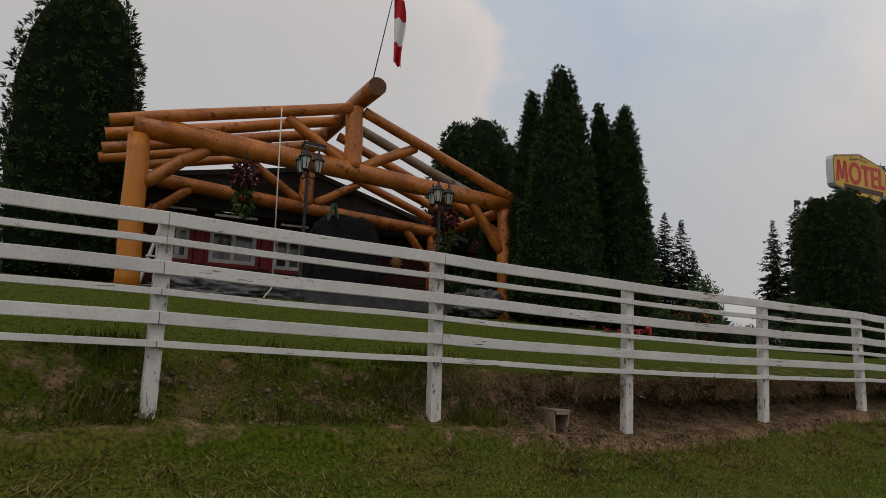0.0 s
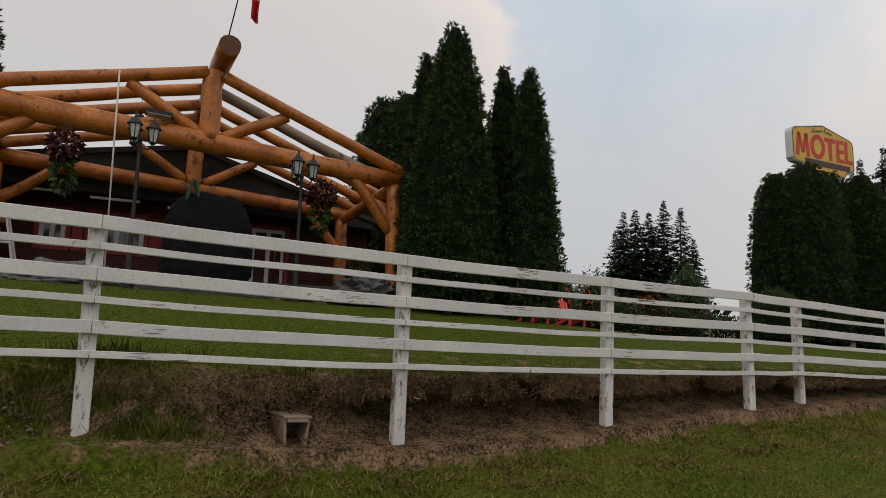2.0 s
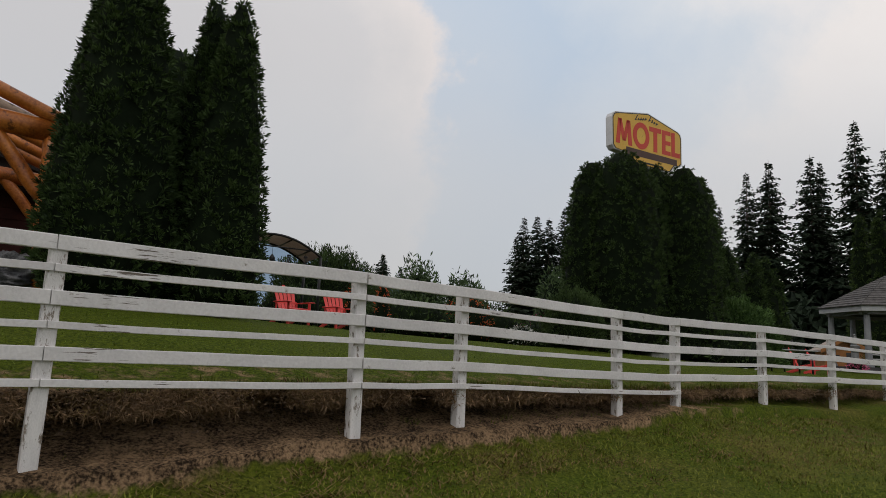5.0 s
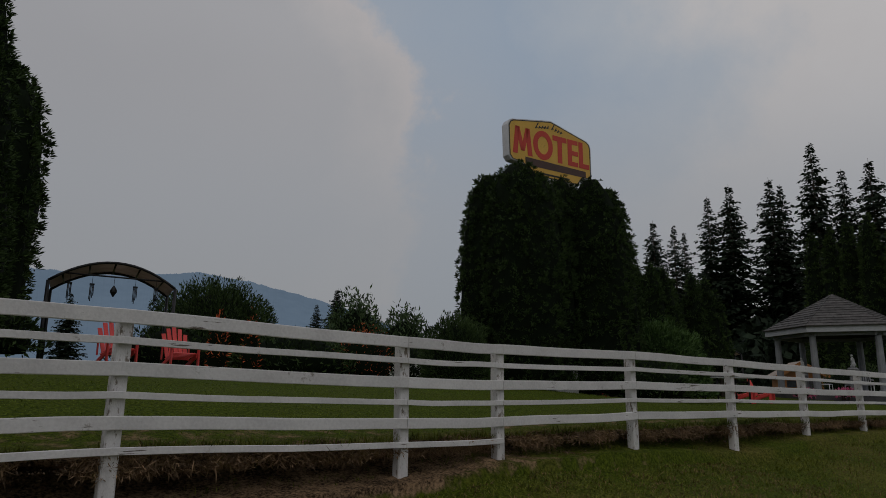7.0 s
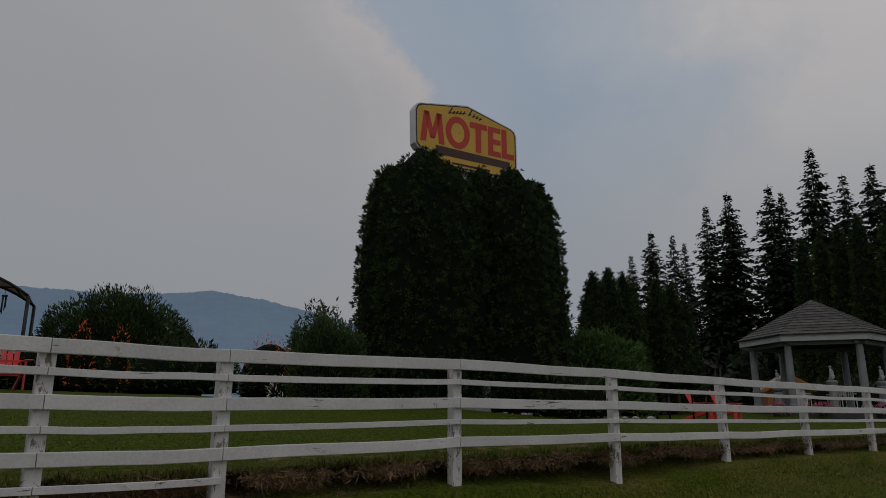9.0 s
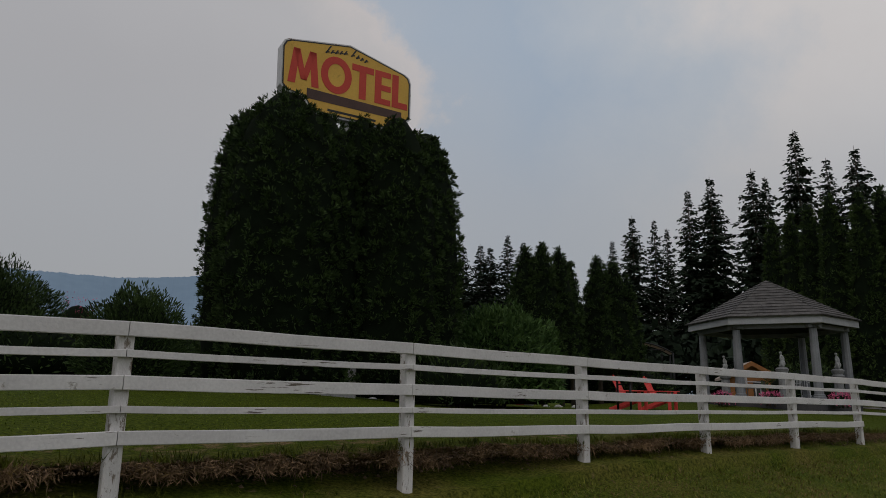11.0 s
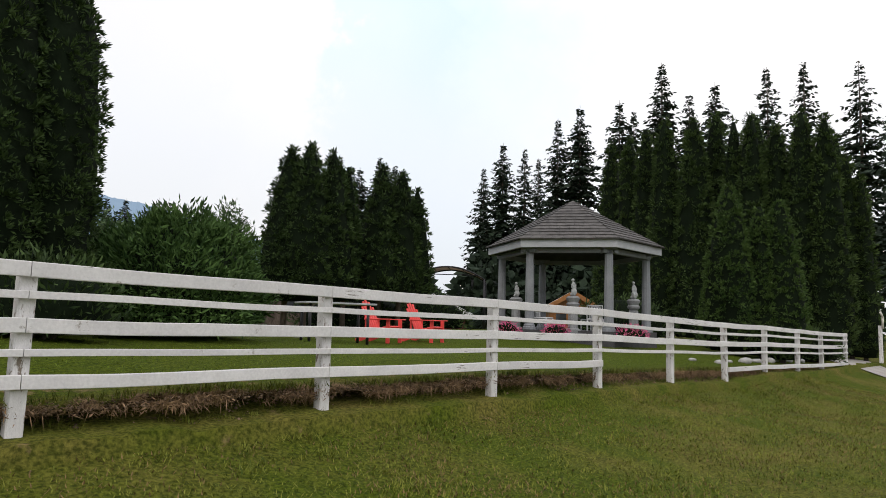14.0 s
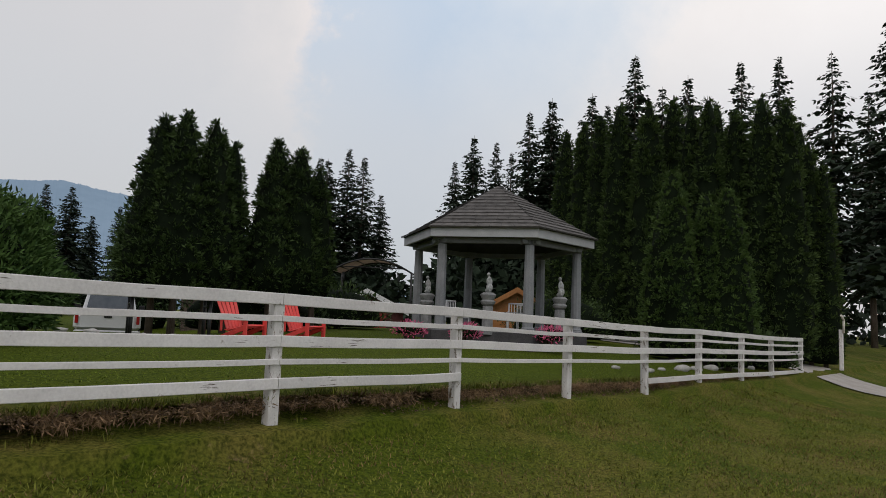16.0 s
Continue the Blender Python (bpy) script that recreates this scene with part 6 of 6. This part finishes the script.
def statue(x, y, z, h, seed):
    """A small seated cast-stone figure, as one plain rounded shape."""
    bm = bmesh.new()
    for dx, dy, dz, rx, rz in ((0, 0, 0.10, 0.14, 0.12), (0.02, 0, 0.28, 0.115, 0.17), (0.03, 0.01, 0.50, 0.095, 0.18), (0.02, 0, 0.66, 0.085, 0.11), (0.0, 0.0, 0.77, 0.045, 0.08), (-0.01, -0.01, 0.88, 0.075, 0.09), (0.09, -0.04, 0.50, 0.038, 0.17), (-0.07, -0.05, 0.54, 0.036, 0.16), (0.07, -0.09, 0.24, 0.06, 0.15), (-0.05, -0.10, 0.20, 0.06, 0.14)):
        bmesh.ops.create_icosphere(bm, subdivisions=2, radius=1.0, matrix=Matrix.Translation((x + dx * h * 1.4, y + dy * h * 1.4, z + dz * h)) @ Matrix.Diagonal((rx * h * 1.25, rx * h * 1.25, rz * h, 1)))
    skin = part("garden_statue", bm, M_STATUE, None, smooth=True)
    mod = skin.modifiers.new("skin", "REMESH")
    mod.voxel_size, mod.use_smooth_shade = 0.010, True
    tagged(skin, "small grey cast stone garden statue on a pedestal", "statue", "gazebo statues")


for i, (x, y, top, h) in enumerate(((24.49, 28.25, 2.40, 0.42), (25.59, 27.15, 2.44, 0.46), (27.48, 27.45, 2.44, 0.48))):
    pedestal(x, y, top, "grey cast stone pedestal with a stepped urn in the gazebo")
    statue(x, y, top, h, i)


def patio_chair(x, y, rz, label):
    ob = thing("patio_chair", (x, y, GZ + 0.06), label, "chair", "gazebo chairs")
    m = pose(x, y, GZ + 0.06, 0, 0, rz)
    for sx in (-0.2, 0.2):
        for sy in (-0.18, 0.2):
            bm = bmesh.new()
            rod(bm, m @ Vector((sx, sy, 0)), m @ Vector((sx, sy, 0.36 if sy < 0 else 0.74)), 0.016, 0.016, 6)
            part("leg", bm, M_TRIM, ob)
        bm = bmesh.new()
        rod(bm, m @ Vector((sx, -0.2, 0.52)), m @ Vector((sx, 0.2, 0.54)), 0.018, 0.018, 6)
        part("armrest", bm, M_TRIM, ob)
    bm = bmesh.new()
    box(bm, m @ Matrix.Translation((0, 0, 0.36)), 0.42, 0.40, 0.04, 0.012)
    part("seat", bm, M_TRIM, ob)
    for k in range(5):
        bm = bmesh.new()
        rod(bm, m @ Vector((-0.14 + 0.07 * k, 0.2, 0.38)), m @ Vector((-0.14 + 0.07 * k, 0.21, 0.72)), 0.010, 0.010, 5)
        part("back_bar", bm, M_TRIM, ob)
    bm = bmesh.new()
    rod(bm, m @ Vector((-0.2, 0.2, 0.73)), m @ Vector((0.2, 0.2, 0.73)), 0.02, 0.02, 6)
    part("top_rail", bm, M_TRIM, ob)


patio_chair(25.2, 28.1, 40, "white metal patio chair in the gazebo")
patio_chair(26.6, 27.9, -25, "white metal patio chair in the gazebo")
patio_chair(27.2, 29.3, 200, "white metal patio chair at the back of the gazebo")


# ---- flowers, low shrubs, rocks ----
def flowers(x, y, r, h, n, material, label, seed, z=None):
    ob = bush("flower_clump", x, y, r, r * 0.8, h, n, 0.07, label, material, z, seed, 0.9, "flowers", "flower clumps")
    return ob


flowers(25.0, 26.85, 0.34, 0.32, 420, M_PINK, "pink flower clump at the foot of the gazebo", 1, 1.42)
flowers(26.9, 26.55, 0.42, 0.34, 520, M_PINK, "pink flower clump at the foot of the gazebo", 2, 1.40)
flowers(23.9, 27.4, 0.36, 0.34, 420, M_PINK, "pink flower clump beside the gazebo", 3, 1.42)
flowers(5.75, 21.3, 0.24, 3.28 - z_at(5.75, 21.3), 230, M_ORANGEFL, "orange lilies before the clipped globe shrub", 4)
flowers(6.45, 21.4, 0.20, 3.24 - z_at(6.45, 21.4), 170, M_ORANGEFL, "orange lilies before the clipped globe shrub", 14)
flowers(4.9, 31.2, 1.0, 3.0, 600, M_PINK, "tall pink flowering bush on the back lawn", 5)
flowers(9.0, 24.0, 0.8, 1.5, 600, M_ORANGEFL, "red flowers on a dark bush on the back lawn", 6)
flowers(11.9, 27.0, 0.9, 1.5, 420, M_PINK, "pink flowering bush on the back lawn", 7)
flowers(2.1, 18.0, 0.4, 0.5, 260, M_ORANGEFL, "orange flowers beneath the cedars", 8)
flowers(9.9, 20.3, 0.35, 0.5, 260, M_FLOWERWHITE, "pale flower clump at the lawn's edge", 9)
for i, (x, y, rx, h) in enumerate(((2.8, 17.2, 1.0, 0.9), (7.2, 23.2, 1.5, 1.2), (9.6, 25.0, 1.6, 1.3), (12.0, 26.4, 1.5, 1.2), (15.5, 26.8, 1.2, 1.1), (14.2, 27.4, 1.6, 1.4), (20.6, 30.2, 1.8, 1.2), (22.8, 31.6, 1.5, 1.2), (30.0, 32.5, 1.8, 1.5), (32.6, 29.6, 1.5, 1.2), (4.0, 24.2, 1.5, 1.3), (0.6, 18.2, 1.3, 1.2), (34.5, 28.8, 0.9, 1.0))):
    bush("low_shrub", x, y, rx, rx * 0.7, h, 1700, 0.13, "low dark green shrub at the back of the lawn", M_CEDAR, seed=20 + i, feathery=0.7, group="low shrubs")
bush("birch_thicket", 8.6, 44.2, 2.0, 1.7, 6.8 - z_at(8.6, 44.2), 4600, 0.30, "loose light green thicket of young birches", M_BIRCH, seed=41, feathery=1.2)
bush("birch_thicket", 11.3, 43.6, 1.8, 1.6, 6.0 - z_at(11.3, 43.6), 4000, 0.30, "loose light green thicket of young birches", M_BIRCH, seed=42, feathery=1.2)
bush("birch_thicket", 16.5, 42.0, 1.3, 1.2, 6.51 - z_at(16.5, 42.0), 3200, 0.24, "loose light green thicket of young birches", M_BIRCH, seed=44, feathery=1.2)
bush("low_shrub", 15.5, 20.6, 0.9, 0.7, 1.0, 1500, 0.11, "low dark shrub at the foot of the cedars", M_CEDAR, seed=43, group="low shrubs")


def far_woods():
    """The dense lower growth between the spruces, too far to count."""
    rng = np.random.default_rng(77)
    bb, tt, ss, ww = [], [], [], []
    for x, y, r, h in ((38, 70, 4, 7), (42, 78, 5, 9), (46, 72, 5, 8), (50, 68, 5, 9), (54, 62, 5, 10), (57, 56, 5, 9), (50, 60, 4, 8), (62, 60, 5, 9), (46, 64, 4, 7), (74, 58, 6, 6), (82, 48, 6, 6), (90, 38, 7, 6), (96, 26, 7, 6), (28, 90, 4, 6), (32, 92, 5, 7), (36, 90, 4, 6)):
        n = 700
        d = unit(rng.normal(size=(n, 3)))
        d[:, 2] = np.abs(d[:, 2])
        c = np.array([x, y, 0.8]) + d * np.array([r, r, h]) * rng.uniform(0.6, 1.0, (n, 1))
        way = unit(d * np.array([1, 1, 0.2]) + rng.normal(size=(n, 3)) * 0.5 + np.array([0, 0, -0.3]))
        bb.append(c), tt.append(c + way * rng.uniform(0.6, 1.5, (n, 1))), ss.append(unit(np.cross(way, rng.normal(size=(n, 3))))), ww.append(rng.uniform(0.2, 0.45, n))
    ob = clumps("far_woods", np.concatenate(bb), np.concatenate(tt), np.concatenate(ss), np.concatenate(ww), None, M_SPRUCE)
    tagged(ob, "dense dark undergrowth of the woods between the spruces", "woods", kind="stuff")


far_woods()


def rock(x, y, r, seed):
    bm = bmesh.new()
    z = z_at(x, y)
    bmesh.ops.create_icosphere(bm, subdivisions=2, radius=1.0)
    for v in bm.verts:
        k = 1 + 0.3 * noise.noise(v.co * 1.6 + Vector((seed * 3.1, 0, 0)))
        v.co = Vector((x + v.co.x * r * 1.35 * k, y + v.co.y * r * k, z + 0.25 * r + v.co.z * r * 0.62 * k))
    ob = part("rock", bm, M_ROCK, None, smooth=True)
    tagged(ob, "pale rounded rock edging the lawn", "rock", "edging rocks")


for i in range(14):
    f = i / 13
    rock(13.6 + 5.6 * f + random.uniform(-0.1, 0.1), 24.5 + 1.5 * f + random.uniform(-0.15, 0.15), random.uniform(0.06, 0.11), i)
for i in range(9):
    rock(27.5 + 0.75 * i + random.uniform(-0.2, 0.2), 25.0 + 0.42 * i + random.uniform(-0.2, 0.2), random.uniform(0.07, 0.16), 30 + i)

ob = thing("stone_planter", (13.45, 20.75, 1.6), "pale stone block planter with a flared urn beneath the cedars", "planter")
zb = z_at(13.45, 20.75)
bm = bmesh.new()
box(bm, pose(13.45, 20.75, (zb + 2.02) / 2 - 0.03, 0, 0, 25), 0.70, 0.36, 2.02 - zb + 0.06, 0.03)
part("block", bm, M_ROCK, ob)
bm = bmesh.new()
lathe(bm, (13.47, 20.75, 2.015), [(0.20, 0), (0.17, 0.05), (0.09, 0.16), (0.055, 0.28), (0.05, 0.42)], 14, 0.06)
part("urn", bm, M_ROCK, ob, "fluted pale cone")


def garden_table(x, y, top, rz):
    z = z_at(x, y)
    ob = thing("garden_table", (x, y, z), "grey garden table with a pale top on the back lawn", "table")
    m = pose(x, y, 0, 0, 0, rz)
    for k in range(5):
        bm = bmesh.new()
        box(bm, m @ pose(0, -0.30 + 0.15 * k, top), 1.35, 0.14, 0.035, 0.006)
        part("top_plank", bm, M_STATUE, ob)
    for sx in (-0.55, 0.55):
        for sy in (-0.26, 0.26):
            bm = bmesh.new()
            rod(bm, m @ Vector((sx, sy, z - 0.03)), m @ Vector((sx, sy, top - 0.015)), 0.028, 0.028, 8)
            part("leg", bm, M_BLACKMETAL, ob)
        bm = bmesh.new()
        rod(bm, m @ Vector((sx, -0.26, top - 0.12)), m @ Vector((sx, 0.26, top - 0.12)), 0.02, 0.02, 6)
        part("stretcher", bm, M_BLACKMETAL, ob)


garden_table(19.34, 24.22, 1.98, 12)


def bench(x, y, rz, label):
    z = z_at(x, y)
    ob = thing("garden_bench", (x, y, z), label, "bench")
    m = pose(x, y, z, 0, 0, rz)
    for k in range(3):
        bm = bmesh.new()
        box(bm, m @ pose(0, -0.12 + 0.13 * k, 0.40), 1.5, 0.11, 0.035, 0.006)
        part("seat_plank", bm, M_DECK, ob)
    for k in range(2):
        bm = bmesh.new()
        box(bm, m @ pose(0, 0.22, 0.56 + 0.16 * k), 1.5, 0.03, 0.11, 0.006)
        part("back_plank", bm, M_DECK, ob)
    for sx in (-0.62, 0.62):
        for sy, h in ((-0.14, 0.4), (0.2, 0.8)):
            bm = bmesh.new()
            box(bm, m @ pose(sx, sy, h / 2), 0.07, 0.06, h, 0.005)
            part("leg", bm, M_DECK, ob)


bench(15.0, 21.5, 20, "dark wooden garden bench beneath the cedars")


# ---- sheds and the parked truck far behind ----
def shed(name, x, y, rz, w, d, h, rise, label, wall, roof_mat, trim):
    z = z_at(x, y)
    ob = thing(name, (x, y, z), label, "shed")
    m = pose(x, y, z - 0.2, 0, 0, rz)
    bm = bmesh.new()
    prism(bm, [(-w / 2, 0), (w / 2, 0), (w / 2, h), (0, h + rise), (-w / 2, h)], m @ Matrix.Translation((0, -d / 2, 0)), d)
    bmesh.ops.recalc_face_normals(bm, faces=bm.faces)
    part("wall", bm, wall, ob)
    for sx in (-1, 1):
        bm = bmesh.new()
        over = 0.25
        x1, z1 = sx * (w / 2 + over), h - rise * over / (w / 2)
        prism(bm, [(0, h + rise + 0.03), (x1, z1 + 0.03), (x1, z1 + 0.13), (0, h + rise + 0.13)], m @ Matrix.Translation((0, -d / 2 - 0.25, 0)), d + 0.5)
        bmesh.ops.recalc_face_normals(bm, faces=bm.faces)
        part("roof", bm, roof_mat, ob)
        bm = bmesh.new()
        prism(bm, [(0, h + rise - 0.06), (x1, z1 - 0.06), (x1, z1 + 0.14), (0, h + rise + 0.14)], m @ Matrix.Translation((0, -d / 2 - 0.29, 0)), 0.03)
        bmesh.ops.recalc_face_normals(bm, faces=bm.faces)
        part("bargeboard", bm, trim, ob)
    bm = bmesh.new()
    box(bm, m @ Matrix.Translation((w * 0.15, -d / 2 - 0.015, 0.2 + h * 0.4)), w * 0.25, 0.03, h * 0.7, 0.004)
    part("door", bm, M_REDTRIM if wall is not M_PLAYWOOD else M_DECK, ob)
    bm = bmesh.new()
    box(bm, m @ Matrix.Translation((-w * 0.25, -d / 2 - 0.012, h * 0.68)), w * 0.22, 0.024, h * 0.25, 0.004)
    part("window", bm, M_GLASS, ob)


shed("play_house", 30.6, 37.6, -20, 1.9, 1.8, 1.3, 0.55, "small orange-brown boarded playhouse with a pale roof", M_PLAYWOOD, M_CANOPY, M_PLAYWOOD)
shed("garden_shed", 25.2, 40.6, -8, 2.9, 3.0, 1.15, 0.7, "dark red garden shed with white bargeboards", M_REDWALL, M_SHINGLE, M_TRIM)
shed("outbuilding", 20.4, 41.5, 6, 4.6, 3.0, 1.9, 0.45, "low dark brown outbuilding beside the parked truck", M_BARK, M_ROOF, M_BARK)


def pickup(x, y, rz):
    """A parked pickup truck seen from its tailgate."""
    z = z_at(x, y)
    ob = thing("pickup_truck", (x, y, z), "white pickup truck parked on the back drive", "truck")
    m = pose(x, y, z, 0, 0, rz) @ Matrix.Scale(0.82, 4)
    bm = bmesh.new()
    box(bm, m @ pose(0, 2.7, 0.82), 1.86, 5.4, 0.55, 0.10)
    part("body", bm, M_CARPAINT, ob)
    bm = bmesh.new()
    vs = box(bm, m @ pose(0, 3.0, 1.43), 1.66, 1.7, 0.66, 0.0)
    for v in vs:
        q = m.inverted() @ v.co
        if q.z > 1.5:
            v.co = m @ Vector((q.x * 0.84, 3.0 + (q.y - 3.0) * 0.74, q.z))
    bmesh.ops.bevel(bm, geom=bm.edges[:], offset=0.05, segments=2, affect="EDGES")
    part("cab", bm, M_CARPAINT, ob)
    bm = bmesh.new()
    for v in box(bm, m @ pose(0, 2.20, 1.46), 1.36, 0.06, 0.42, 0.0):
        q = m.inverted() @ v.co
        v.co = m @ Vector((q.x * (0.9 if q.z > 1.46 else 1.0), q.y + (0.07 if q.z > 1.46 else -0.06), q.z))
    part("rear_window", bm, M_GLASS, ob)
    bm = bmesh.new()
    box(bm, m @ pose(0, -0.02, 0.86), 1.5, 0.04, 0.42, 0.01)
    gate = part("tailgate", bm, M_CARPAINT, ob)
    bm = bmesh.new()
    box(bm, m @ pose(0, -0.05, 0.98), 0.22, 0.02, 0.06, 0.004)
    part("handle", bm, M_BLACKMETAL, gate)
    bm = bmesh.new()
    box(bm, m @ pose(0, -0.12, 0.50), 1.8, 0.16, 0.16, 0.03)
    part("bumper", bm, M_LAMPGLASS, ob)
    for sx in (-1, 1):
        bm = bmesh.new()
        box(bm, m @ pose(sx * 0.84, -0.012, 0.90), 0.09, 0.05, 0.26, 0.01)
        part("tail_lamp", bm, M_REDLAMP, ob)
        bm = bmesh.new()
        box(bm, m @ pose(sx * 1.02, 3.6, 1.28), 0.2, 0.08, 0.18, 0.02)
        part("mirror", bm, M_BLACKMETAL, ob)
        for yy in (1.1, 4.3):
            bm = bmesh.new()
            rod(bm, m @ Vector((sx * 0.70, yy, 0.36)), m @ Vector((sx * 0.93, yy, 0.36)), 0.30, 0.30, 18)
            wheel = part("wheel", bm, M_RUBBER, ob)
            bm = bmesh.new()
            rod(bm, m @ Vector((sx * 0.92, yy, 0.36)), m @ Vector((sx * 0.945, yy, 0.36)), 0.17, 0.15, 12)
            part("rim", bm, M_SIGNSIDE, wheel)


pickup(17.2, 31.7, 9)


# ---- drive and gate posts at the end of the fence ----
def build_drive():
    verts, faces = [], []
    ds = list(np.arange(-9, 12, 0.5))
    for d in ds:
        for k in range(5):
            s = 42.9 + 0.8 * k + 0.1 * math.sin(d)
            x, y = plan(s, d)
            verts.append((x, y, max(ground_z(s, d if d < 0 else 0.0), ground_z(s, d)) + 0.03))
    for i in range(len(ds) - 1):
        for k in range(4):
            a = i * 5 + k
            faces.append((a, a + 1, a + 6, a + 5))
    me = bpy.data.meshes.new("drive")
    me.from_pydata(verts, [], faces)
    tagged(link_mesh("drive", me, M_CONCRETE), "pale gravel drive past the end of the fence", "drive", kind="structure")


build_drive()
ob = thing("gate_post", (39.2, 30.7, 0.8), "white gate post with a bent pale pipe", "gate post")
bm = bmesh.new()
box(bm, pose(38.9, 30.4, 1.35, 0, 0, 30), 0.11, 0.11, 1.3, 0.01)
part("post", bm, M_POST, ob)
bm = bmesh.new()
knee = [(38.9, 30.3, 1.9), (38.8, 30.2, 2.3), (38.6, 30.1, 2.45)]
for p_, q_ in zip(knee, knee[1:]):
    rod(bm, p_, q_, 0.035, 0.035, 8)
part("pipe", bm, M_ROPE, ob)

# ---- one true scale for the whole place ----
for ob in list(scene.objects):
    if ob.parent is None and ob.type in ("MESH", "EMPTY"):
        ob.matrix_basis = Matrix.Scale(SCALE, 4) @ ob.matrix_basis
